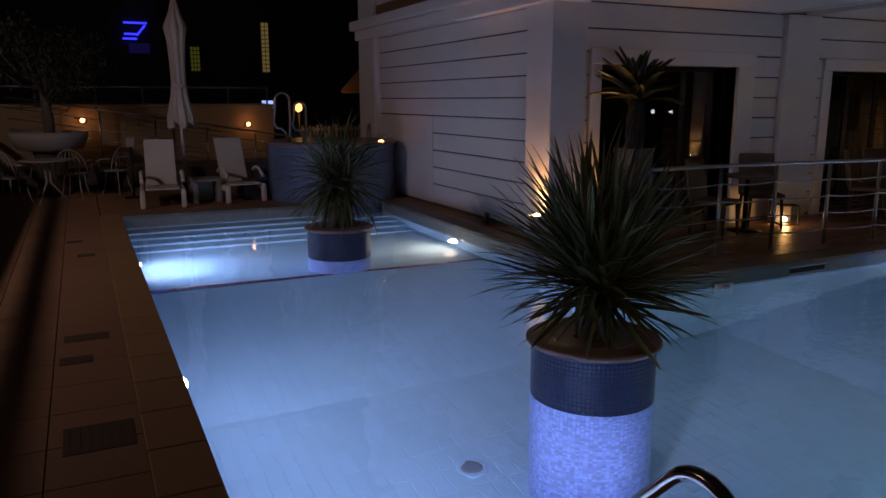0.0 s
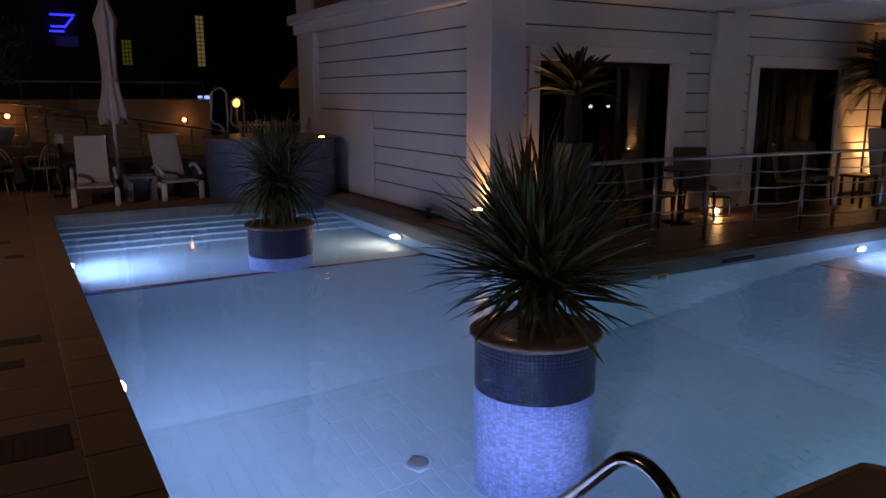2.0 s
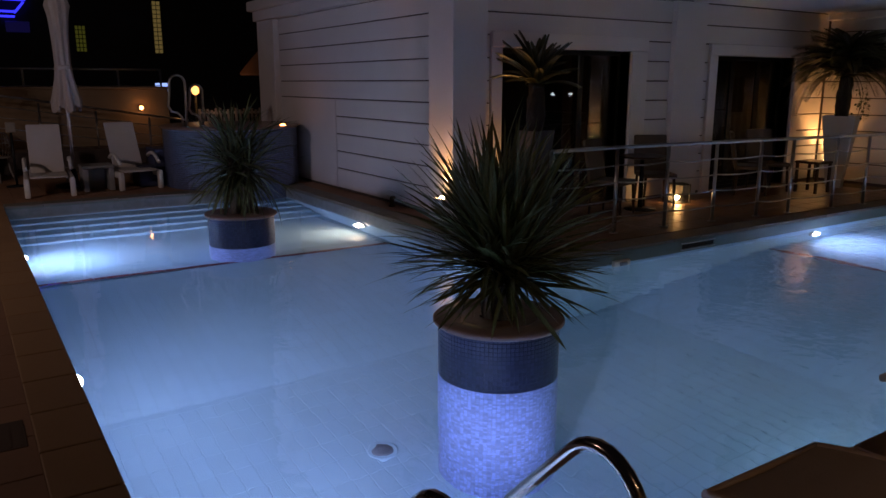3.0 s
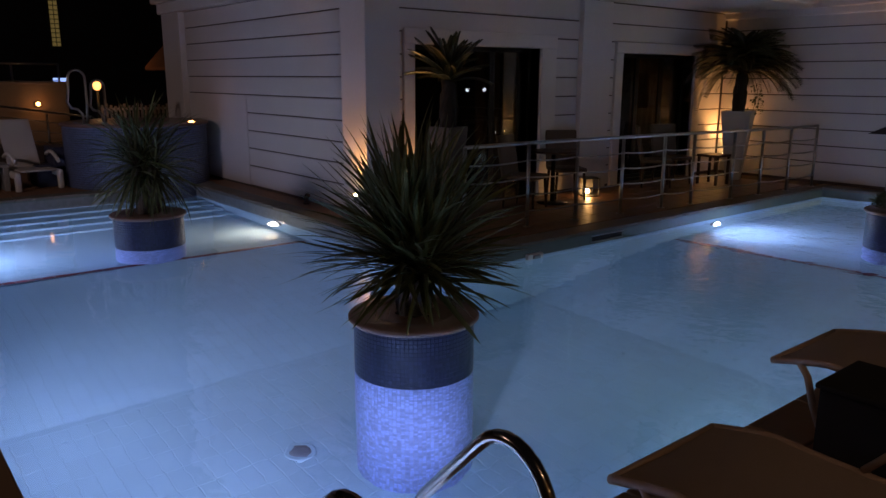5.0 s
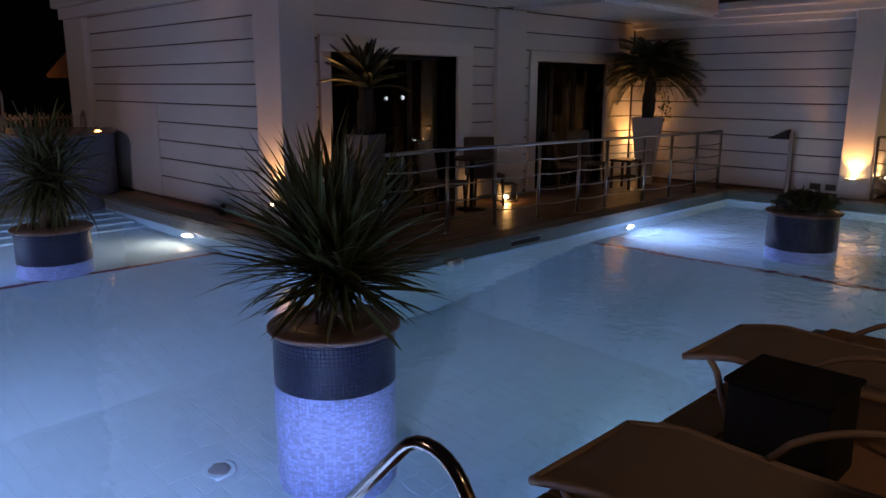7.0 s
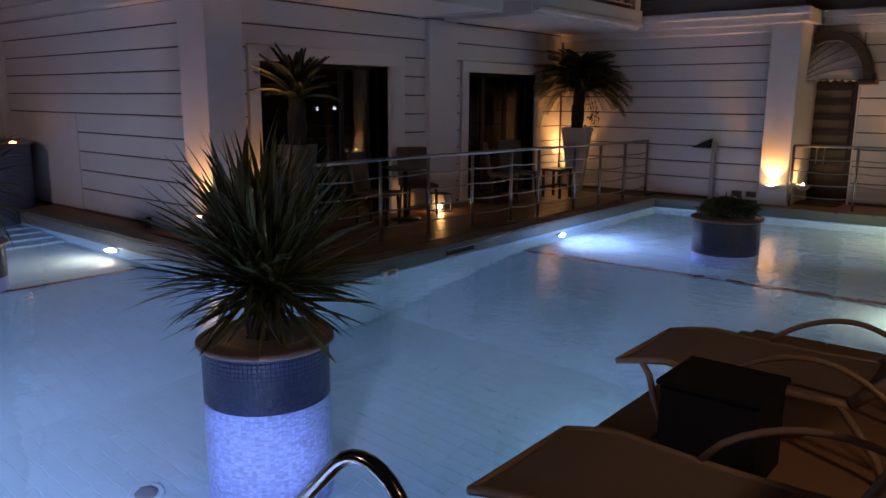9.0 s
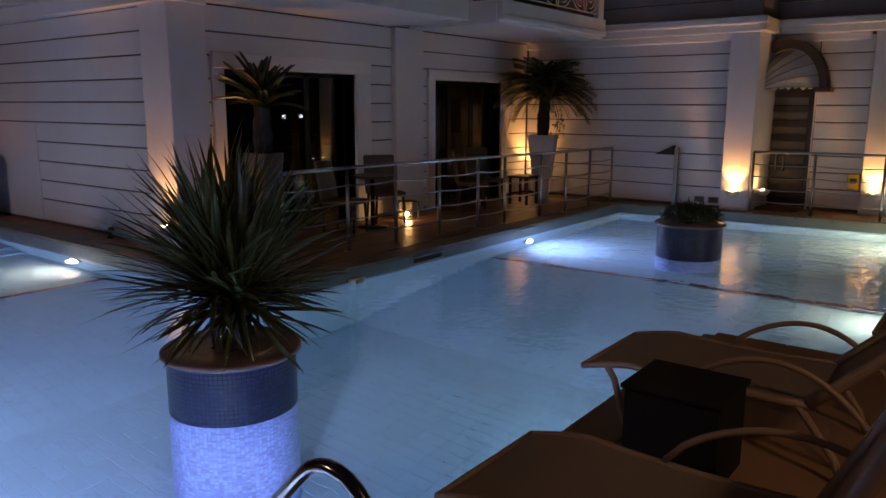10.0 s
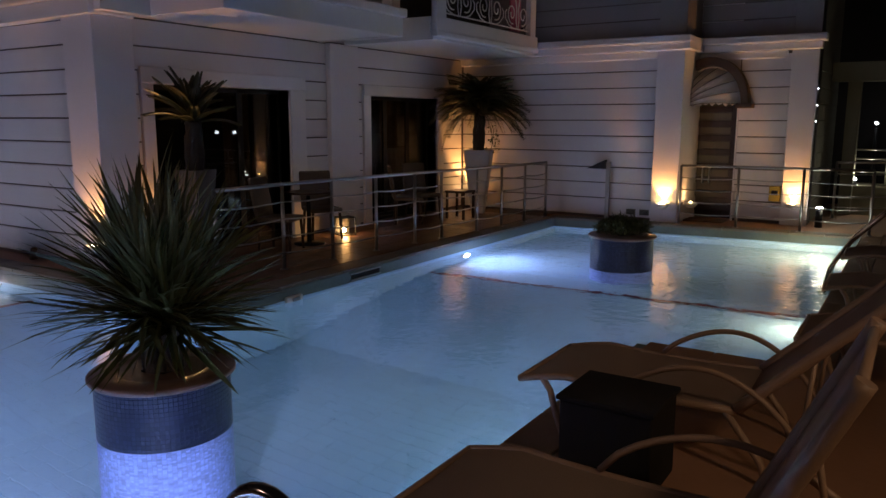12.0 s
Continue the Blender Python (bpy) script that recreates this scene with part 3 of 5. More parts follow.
def curtain(x0, x1, y, label):
    bm, n = bmesh.new(), 40
    cols = []
    for i in range(n + 1):
        u = i / n
        d = 0.035 * math.sin(u * (x1 - x0) * 38)
        cols.append([bm.verts.new((x0 + (x1 - x0) * u, y + d + 0.01 * k, 0.03 + 2.05 * k)) for k in (0, 1)])
    for a, b in zip(cols, cols[1:]):
        bm.faces.new((a[0], b[0], b[1], a[1])).smooth = True
    ob = tagged(new("curtain", mesh_of("curtain", bm, CURTAIN)), label, "curtain", "window curtains")
    mod = ob.modifiers.new("thick", "SOLIDIFY")
    mod.thickness = 0.008


curtain(10.9, 11.75, 8.15, "brown floor-length curtain drawn behind the window glass")
curtain(7.3, 7.75, 8.15, "brown floor-length curtain gathered behind the window glass")

# balconies over the terrace
setting("balcony_slab_1", prism(bmesh.new(), [(5.1, 7.72), (5.1, 7.45), (5.72, 7.45), (5.72, 6.26), (8.82, 6.26), (8.82, 7.72)], 2.88, 3.12), TRIM, "white balcony slab with a smooth soffit", "balcony")
rim1 = setting("balcony_front_1", soft_box(5.66, 8.86, 6.18, 6.3, 2.86, 3.12, 0.012), TRIM, "white balcony front moulding", "balcony")
part("upper_moulding", soft_box(5.62, 8.9, 6.13, 6.3, 3.12, 3.24, 0.015), TRIM, rim1)
part("side_moulding", soft_box(8.78, 8.86, 6.3, 7.7, 2.862, 3.2, 0.012), TRIM, rim1)
for x in (5.68, 8.62):
    part("post", soft_box(x, x + 0.2, 6.2, 6.36, 3.24, 4.6, 0.01), TRIM, rim1)
# near-black sheet in place of the shade inside the balcony
part("back", box(bmesh.new(), 5.75, 8.8, 7.1, 7.15, 3.13, 4.6), UNLIT_BLACK, rim1)
setting("balcony_slab_2", prism(bmesh.new(), [(9.44, 7.72), (9.44, 6.06), (12.8, 6.06), (12.8, 7.72)], 2.88, 3.08), TRIM, "white balcony slab with a smooth soffit", "balcony")
fr = setting("balcony_front_2", soft_box(9.42, 12.76, 5.98, 6.08, 2.95, 3.2, 0.01), TRIM, "white framed balcony front with scrolled ironwork", "balcony")
part("side_moulding", soft_box(9.4, 9.46, 6.08, 7.7, 2.87, 3.2, 0.012), TRIM, fr)
B2 = Matrix.Translation((9.5, 6.02, 0)) @ Matrix.Diagonal((1.05, 1, 1, 1))
part("lower_moulding", soft_box(-0.08, 3.12, -0.06, 0.06, 2.92, 3.0, 0.015, B2), TRIM, fr)
part("post", soft_box(-0.05, 0.2, -0.02, 0.08, 3.2, 4.6, 0.01, B2), TRIM, fr)
part("post", soft_box(2.86, 3.06, -0.02, 0.08, 3.2, 4.6, 0.01, B2), TRIM, fr)
# black sheet again for the shaded opening
part("back", box(bmesh.new(), 0.1, 3.0, 0.9, 0.95, 3.08, 4.6, B2), UNLIT_BLACK, fr)
iron = bmesh.new()
tube(iron, [B2 @ Vector((0.2, 0.03, 3.28)), B2 @ Vector((2.86, 0.03, 3.28))], 0.012, 6)
for k in range(3):
    cx = 0.62 + 0.92 * k
    for sgn in (-1, 1):
        spiral = []
        for i in range(34):
            a, r = -1.9 + i / 33 * 8.6, 0.15 * (1 - 0.75 * i / 33)
            spiral.append(B2 @ Vector((cx + sgn * (0.2 + r * math.cos(a)), 0.03, 3.52 + r * math.sin(a) * 1.15)))
        tube(iron, spiral, 0.011, 6)
        lyre = [(0.02, 3.28), (0.05, 3.42), (0.03, 3.6), (0.08, 3.8), (0.17, 3.95)]
        tube(iron, [B2 @ Vector((cx + sgn * x, 0.03, z)) for x, z in lyre], 0.011, 6)
        tube(iron, [B2 @ Vector((cx + sgn * x, 0.03, z)) for x, z in ((0.15, 3.28), (0.3, 3.32), (0.42, 3.42), (0.43, 3.52), (0.38, 3.56))], 0.01, 6)
part("scrollwork", iron, TRIM, fr, "white scrolled iron railing")
cloth = tagged(new("towel", mesh_of("towel", soft_box(2.35, 2.72, 0.1, 0.14, 3.25, 4.2, 0.015, B2), PINK)), "pink towel hung over the balcony rail", "towel")
setting("ceiling_upper", box(bmesh.new(), 5.2, 12.8, 6.0, 11.0, 6.0, 6.1), STUCCO, "plain upper slab", "ceiling")
setting("wall_upper_front", box(bmesh.new(), 5.2, 12.8, 7.75, 8.0, 2.9, 6.0), STUCCO, "white upper hotel front", "wall")

# ---- hotel: east wall with the entrance ----
wall_east = setting("wall_east", box(bmesh.new(), -2.3, 1.88, -0.4, -0.022, -0.3, 6.0, EAST), GROOVE, "white rendered hotel wall with dark grooves beside the entrance", "wall")
wall_entry = setting("wall_entry", box(bmesh.new(), 2.98, 4.2, -0.4, -0.022, -0.3, 6.0, ENTRY), GROOVE, "white rendered wall with grooves set back beside the entrance", "wall")
part("core", box(bmesh.new(), 2.05, 2.98, -0.4, -0.022, 2.62, 6.0, ENTRY), STUCCO, wall_entry)
panels(wall_east, [((-2.03, 1.82), ROWS)], 0, "m", 0.022, EAST @ Matrix.Translation((0, -0.022, 0)))
panels(wall_entry, [((3.0, 3.78), ROWS)], 0, "m", 0.022, ENTRY @ Matrix.Translation((0, -0.022, 0)))
part("pilaster", soft_box(1.83, 2.29, -1.3, 0.1, -0.02, 2.9, 0.012, EAST), STUCCO, wall_east)
part("pilaster", soft_box(3.79, 4.2, -0.3, 0.1, -0.02, 2.9, 0.012, ENTRY), STUCCO, wall_entry)
for side, a, b in ((EAST, -2.25, 2.3), (ENTRY, 2.3, 4.2)):
    c = setting("cornice_east", soft_box(a, b + 0.04, -0.03, 0.14, 2.88, 3.0, 0.015, side), TRIM, "white stepped cornice moulding", "cornice")
    part("upper_moulding", soft_box(a, b + 0.1, -0.03, 0.22, 3.0, 3.12, 0.02, side), TRIM, c)
    part("cove", soft_box(a, b - 0.48, -0.02, 0.05, 2.76, 2.88, 0.02, side), TRIM, c)
part("return_moulding", soft_box(2.27, 2.39, -0.8, 0.2, 2.89, 3.11, 0.012, EAST), TRIM, c)
up = setting("wall_upper_east", box(bmesh.new(), -2.2, 1.9, -0.02, 0.0, 3.12, 3.62, EAST), DARK_WALL, "upper wall boards over the cornice, coloured for shade", "wall")
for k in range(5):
    part("board", soft_box(-2.2, 1.83, -0.015, 0.006, 3.14 + 0.277 * k, 3.4 + 0.277 * k, 0.006, EAST), UPPER_SHADE, up)
    part("board", soft_box(2.3, 3.79, -0.015, 0.006, 3.14 + 0.277 * k, 3.4 + 0.277 * k, 0.006, ENTRY), UPPER_SHADE, up)
part("pilaster", soft_box(1.83, 2.29, -1.3, 0.06, 3.12, 6.0, 0.01, EAST), UPPER_SHADE, up)
part("pilaster", soft_box(3.79, 4.2, -0.3, 0.06, 3.12, 6.0, 0.01, ENTRY), UPPER_SHADE, up)

# entrance door
door = setting("door_1", box(bmesh.new(), 2.06, 2.97, -0.3, -0.24, -0.01, 2.1, ENTRY), DARK_WOOD, "dark wooden entrance door with glazed slots", "door")
for a, b in ((2.06, 2.2), (2.86, 2.97)):
    part("stile", soft_box(a, b, -0.24, -0.19, 0.0, 2.1, 0.006, ENTRY), DARK_WOOD, door)
PALE_PANE = material("frosted_door_pane", (0.13, 0.11, 0.075), 0.25, stain=0.2)
for k in range(8):
    z = 0.12 + 0.25 * k
    part("rail", soft_box(2.2, 2.86, -0.24, -0.195, z, z + 0.11, 0.006, ENTRY), DARK_WOOD, door)
    if k > 1:
        part("pane", box(bmesh.new(), 2.22, 2.84, -0.238, -0.228, z + 0.11, z + 0.24, ENTRY), PALE_PANE, door)
for a in (2.42, 2.54):
    h = bmesh.new()
    tube(h, [ENTRY @ Vector((a, -0.18, 0.62)), ENTRY @ Vector((a, -0.12, 0.62)), ENTRY @ Vector((a, -0.12, 0.9)), ENTRY @ Vector((a, -0.18, 0.9))], 0.014, 8)
    part("handle", h, STEEL, door, "upright chrome door handle")
jamb = setting("door_frame", soft_box(2.97, 3.0, -0.36, 0.012, -0.02, 2.3, 0.005, ENTRY), STUCCO, "white door reveal", "door frame")
part("lintel", box(bmesh.new(), 2.06, 2.97, -0.39, -0.26, 2.1, 2.62, ENTRY), STUCCO, jamb)
mat_in = tagged(new("door_mat", mesh_of("door_mat", soft_box(2.2, 2.95, 0.05, 0.55, -0.004, 0.012, 0.005, ENTRY), BRONZE)), "brown coir door mat before the entrance", "door mat")
# arched surround and fan awning
can = thing("door_awning", ENTRY @ Matrix.Translation((2.53, 0.0, 2.0)), "pale fan-shaped fabric awning in a brown arched frame over the door", "awning")
AWNING = material("pale_awning_canvas", (0.68, 0.6, 0.55), 0.85, grain=0.08, scale=80, stain=0.15, bump=0.2)
shell = bmesh.new()
rows = []
for d in (0.0, 0.26):
    for r in (0.7, 0.57):
        rows.append([shell.verts.new((r * 0.94 * math.cos(a), d, r * 1.12 * math.sin(a) + 0.02)) for a in (math.pi * k / 24 for k in range(25))])
for a, b in ((0, 2), (1, 3), (0, 1), (2, 3)):
    for k in range(24):
        shell.faces.new((rows[a][k], rows[a][k + 1], rows[b][k + 1], rows[b][k])).smooth = a + 1 != b
part("arch", shell, BRONZE, can, "brown arched moulding")
for sgn in (-1, 1):
    part("scroll", soft_box(sgn * 0.59 - 0.13, sgn * 0.59 + 0.13, 0.0, 0.28, -0.06, 0.02, 0.015), BRONZE, can)
fan, grid, STEP = bmesh.new(), [], 24
HUB = Vector((-0.46, 0.5, -0.06))


def fan_point(a, r):
    """Along a rib at angle a, from the hub to the arch, bellied out between."""
    tip = Vector((0.54 * math.cos(a), 0.06, 0.63 * math.sin(a)))
    return HUB.lerp(tip, r) + Vector((0, 0.12, 0.05)) * math.sin(math.pi * r)


for i in range(STEP + 1):
    a = radians(122 * i / STEP)
    fold = 0.02 * math.sin(math.pi * (i % 4) / 4)
    grid.append([fan.verts.new(fan_point(a, 0.03 + 0.97 * k / 10) - Vector((0, fold * k / 10, 0))) for k in range(11)])
for a, b in zip(grid, grid[1:]):
    for k in range(10):
        fan.faces.new((a[k], a[k + 1], b[k + 1], b[k])).smooth = True
for k in range(10):
    a, b = grid[0][k], grid[0][k + 1]
    fan.faces.new((a, b, fan.verts.new((a.co + b.co) / 2 - Vector((0, 0, 0.05 if k % 2 else 0.03)))))
part("canvas", fan, AWNING, can, "pale pleated canvas with a scalloped edge")
for i in (0, 4, 8, 12, 16, 20):
    part("rib", tube(bmesh.new(), [fan_point(radians(122 * i / STEP), k / 10) + Vector((0, 0.006, 0.003)) for k in range(11)], 0.0045, 6), BRONZE, can)

# side wall and covered passage past the corner of the entrance wall
pas = setting("wall_passage", box(bmesh.new(), 13.95, 17.4, 1.5, 1.75, -0.3, 6.0), PASSAGE, "rendered side wall of the hotel, coloured for dim olive light", "wall")
for z0, z1 in ROWS:
    part("board", soft_box(14.22, 17.4, 1.482, 1.502, z0 + 0.009, z1 - 0.009, 0.004), PASSAGE, pas)
part("beam", soft_box(16.0, 16.3, -2.5, 1.48, 2.45, 2.8, 0.01), PASSAGE, pas)
part("column", soft_box(16.0, 16.3, 0.98, 1.2, -0.2, 2.45, 0.01), PASSAGE, pas)
part("column", soft_box(16.0, 16.3, 0.2, 0.42, -0.2, 2.45, 0.01), PASSAGE, pas)

# closing walls behind the walk
setting("wall_south", box(bmesh.new(), -6, 18.2, -5.4, -5.1, -0.3, 7.0), DARK_WALL, "plain dark wall behind the deck", "wall")
setting("wall_far_east", box(bmesh.new(), 18.0, 18.2, -5.1, 6.0, -0.3, 7.0), NIGHT, "backdrop wall beyond the passage, black for the night", "wall")

# ---- planters in the pool ----


def planter(x, y, r, top, label, base_z=-1.6):
    t = thing("pool_planter", (x, y, base_z), label, "planter", "planters in the pool")
    h = top - 0.035 - base_z
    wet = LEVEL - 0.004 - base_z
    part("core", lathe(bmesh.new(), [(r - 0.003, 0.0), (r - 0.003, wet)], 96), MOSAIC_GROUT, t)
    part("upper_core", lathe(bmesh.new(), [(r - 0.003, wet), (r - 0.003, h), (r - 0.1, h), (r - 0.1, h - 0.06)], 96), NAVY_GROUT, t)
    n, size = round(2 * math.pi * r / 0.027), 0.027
    # lit and unlit colours change at the waterline
    for name, lo, hi, mat, label in (("mosaic_tiles", 0.0, wet, LIT_MOSAIC, "small blue glass mosaic tiles paled for underwater lamp light"), ("unlit_mosaic", wet, h, UNLIT_MOSAIC, "small blue glass mosaic tiles darkened for lack of lamp light")):
        bm = bmesh.new()
        rows = int((hi - lo) / size + 0.5)
        step = (hi - lo) / rows
        for j in range(rows):
            for k in range(n):
                a0, a1 = 2 * math.pi * (k + 0.05) / n, 2 * math.pi * (k + 0.95) / n
                z0, z1 = lo + j * step + 0.0015, lo + (j + 1) * step - 0.0015
                bm.faces.new([bm.verts.new((r * math.cos(a), r * math.sin(a), z)) for a, z in ((a0, z0), (a1, z0), (a1, z1), (a0, z1))])
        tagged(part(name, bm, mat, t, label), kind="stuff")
    part("rim", lathe(bmesh.new(), [(r - 0.14, h), (r + 0.02, h - 0.004), (r + 0.034, h + 0.008), (r + 0.034, h + 0.024), (r + 0.02, h + 0.036), (r - 0.13, h + 0.036), (r - 0.14, h + 0.03)], 64), RIM, t, "brown sandstone rim")
    soil = lathe(bmesh.new(), [(r - 0.1, h - 0.05), (r - 0.135, h + 0.008), (r - 0.25, h + 0.025), (0.02, h + 0.04)], 40)
    for v in soil.verts:
        v.co.z += 0.012 * noise.noise(v.co * 14)
    part("soil", soil, SOIL, t)
    return t


def blade(length, width, droop, twist=0.0):
    """A sword leaf with a folded middle, along x."""
    bm, rows, n = bmesh.new(), [], 8
    for i in range(n + 1):
        u = i / n
        w = width * (0.55 + 1.6 * u) * (1 - u) ** 0.72 if u < 1 else 0.0004
        w = min(w, width)
        z = -droop * length * u ** 2.2
        c, s = math.cos(twist * u), math.sin(twist * u)
        mid = (length * u * (1 - 0.12 * droop * u), 0, z)
        rows.append([bm.verts.new((mid[0], q * w / 2 * c, mid[2] + abs(q) * w * 0.22 + q * w / 2 * s)) for q in (-1, 0, 1)])
    for a, b in zip(rows, rows[1:]):
        for k in (0, 1):
            bm.faces.new((a[k], a[k + 1], b[k + 1], b[k])).smooth = True
    return bm


def yucca(x, y, z, label, count, crown, length, width, droops, low, mat, seed, heads, dry=0.1, inner_count=320):
    rng = random.Random(seed)
    t = thing("yucca_plant", (x, y, z), label, "plant", "spiky plants in the pool planters")
    meshes = [mesh_of("leaf", blade(length * rng.uniform(0.8, 1.08), width * rng.uniform(0.85, 1.15), rng.uniform(*droops), rng.uniform(-0.6, 0.6)), mat) for _ in range(12)]
    dead = [mesh_of("leaf", blade(length * 0.45, width * 0.8, 0.9, 0.8), LEAF_DRY) for _ in range(2)]
    for hx, hy, hz in heads:
        tr = tube(bmesh.new(), [(hx * 0.4, hy * 0.4, -0.03), (hx * 0.7, hy * 0.7, crown * hz * 0.5), (hx, hy, crown * hz + 0.05)], [0.085, 0.078, 0.05], 14)
        bmesh.ops.subdivide_edges(tr, edges=tr.edges[:], cuts=3, use_grid_fill=True)
        for v in tr.verts:
            v.co += 0.014 * noise.noise_vector(v.co * 30)
        part("trunk", tr, BARK, t, "fibrous grey brown trunk")
    for i in range(count):
        hx, hy, hz = heads[i % len(heads)]
        u = (i + 0.5) / count
        el = 86 - (86 - low) * u ** 1.0 + rng.uniform(-9, 9)
        az = i * 137.508 + rng.uniform(-14, 14)
        old = u > 0.86 and rng.random() < dry * 4
        ob = new("leaf", rng.choice(dead) if old else rng.choice(meshes))
        ob.parent = t
        size = 1.0 - 0.34 * u * u
        rise = crown * hz * (1.12 - 0.5 * u) + rng.uniform(-0.03, 0.03)
        ob.matrix_basis = pose(hx, hy, rise, 0, 0, az) @ pose(0.04, 0, 0, 0, -el, 0) @ pose(0, 0, 0, rng.uniform(-30, 30), 0, 0) @ Matrix.Diagonal((size, 1, size, 1))
    inner = bmesh.new()
    for i in range(inner_count):
        hx, hy, hz = heads[i % len(heads)]
        u = rng.random() * 0.74
        l = length * rng.uniform(0.45, 0.95)
        m = pose(hx, hy, crown * hz * (1.1 - 0.5 * u), 0, 0, rng.uniform(0, 360)) @ pose(0.03, 0, 0, 0, -(80 - (84 - low) * u + rng.uniform(-12, 12)), 0)
        d, wd = rng.uniform(*droops), width * rng.uniform(0.5, 0.8)
        rows = []
        for k in range(5):
            q = k / 4
            ww = wd * 0.5 * (1 - q) ** 0.6 + 0.0004
            rows.append([inner.verts.new(m @ Vector((l * q, e * ww, -d * l * q * q))) for e in (-1, 1)])
        for a, b in zip(rows, rows[1:]):
            inner.faces.new((a[0], a[1], b[1], b[0])).smooth = True
    tagged(part("inner_leaves", inner, mat, t), kind="stuff")
    return t


P1 = (2.88, 3.75)
P2 = (2.76, 8.68)
P3 = (9.43, 3.12)
planter(*P1, 0.4, 0.21, "round column planter clad in blue mosaic, standing in the water")
planter(*P2, 0.385, 0.2, "round column planter clad in blue mosaic near the far steps")
planter(*P3, 0.4, 0.27, "round column planter clad in blue mosaic near the entrance", SHELF)
yucca(*P1, 0.2, "large dark green yucca with stiff sword leaves and a shaggy trunk", 298, 0.46, 0.87, 0.041, (0.0, 0.28), -19, LEAF, 3, [(-0.07, 0.02, 1.0), (0.08, 0.05, 0.9), (0.02, -0.09, 0.8)], inner_count=620)
yucca(*P2, 0.19, "olive green yucca with long drooping narrow leaves", 270, 0.6, 0.72, 0.033, (0.1, 0.6), -62, LEAF_OLIVE, 5, [(-0.09, 0.02, 1.0), (0.1, -0.03, 0.92), (0.02, 0.1, 1.12)])
herb = thing("low_shrub", (*P3, 0.27), "low dense green herb bush in the mosaic planter", "plant")
rng = random.Random(8)
leaves = bmesh.new()
for i in range(1500):
    a, d = rng.uniform(0, 6.28), 0.34 * math.sqrt(rng.random())
    z = 0.02 + rng.random() * (0.2 - 0.25 * d + 0.05 * math.sin(a * 3))
    m = pose(d * math.cos(a), d * math.sin(a), z, rng.uniform(-60, 60), rng.uniform(-70, 10), rng.uniform(0, 360))
    l, w2 = rng.uniform(0.05, 0.1), rng.uniform(0.008, 0.014)
    leaves.faces.new([leaves.verts.new(m @ Vector(p)) for p in ((0, 0, 0), (l * 0.5, w2, 0.004), (l, 0, 0), (l * 0.5, -w2, 0.004))])
tagged(part("foliage", leaves, LEAF_OLIVE, herb), kind="stuff")

# ---- cycads in tall pots ----


def frond(length, arch):
    bm, pts, n = bmesh.new(), [], 12
    for i in range(n + 1):
        u = i / n
        pts.append(Vector((length * (u - 0.16 * arch * u * u), 0, arch * length * (0.55 * u - 0.95 * u * u))))
    tube(bm, pts, [0.008 * (1 - 0.8 * i / n) for i in range(n + 1)], 5)
    for i in range(46):
        u = 0.1 + 0.9 * i / 46
        k = min(int(u * n), n - 1)
        p = pts[k].lerp(pts[k + 1], u * n - k)
        l = 0.2 * length * (1.15 - u) ** 0.5 * (0.55 + 0.45 * min(1, u * 4))
        for sgn in (-1, 1):
            tip = p + Vector((l * 0.62, sgn * l * 0.8, 0.1 * l))
            side = Vector((0.025, 0, 0))
            mid = p.lerp(tip, 0.5) + Vector((0, 0, 0.015))
            bm.faces.new([bm.verts.new(q) for q in (p, mid - side * 0.6, tip, mid + side * 0.6)])
    return bm


def cycad(x, y, top, trunk, length, count, seed, label, arches=(0.45, 1.0), span=(78, 86)):
    rng = random.Random(seed)
    t = thing("cycad_palm", (x, y, top), label, "palm", "potted cycads on the terrace")
    tr = tube(bmesh.new(), [(0, 0, -0.05), (0.0, 0, trunk * 0.5), (0.01, 0, trunk)], [0.1, 0.115, 0.09], 16)
    bmesh.ops.subdivide_edges(tr, edges=tr.edges[:], cuts=4, use_grid_fill=True)
    for v in tr.verts:
        v.co += 0.03 * noise.noise_vector(v.co * 18)
    part("trunk", tr, PALM_BARK, t, "scaly trunk, blackened to stand in silhouette")
    meshes = [mesh_of("frond", frond(length * rng.uniform(0.85, 1.1), rng.uniform(*arches)), FROND) for _ in range(6)]
    for i in range(count):
        u = (i + 0.5) / count
        ob = new("frond", rng.choice(meshes))
        ob.parent = t
        ob.matrix_basis = pose(0.01, 0, trunk - 0.02 + 0.05 * (1 - u), 0, 0, i * 137.5 + rng.uniform(-15, 15)) @ pose(0, 0, 0, 0, -(span[0] - span[1] * u + rng.uniform(-6, 6)), 0)
    return t


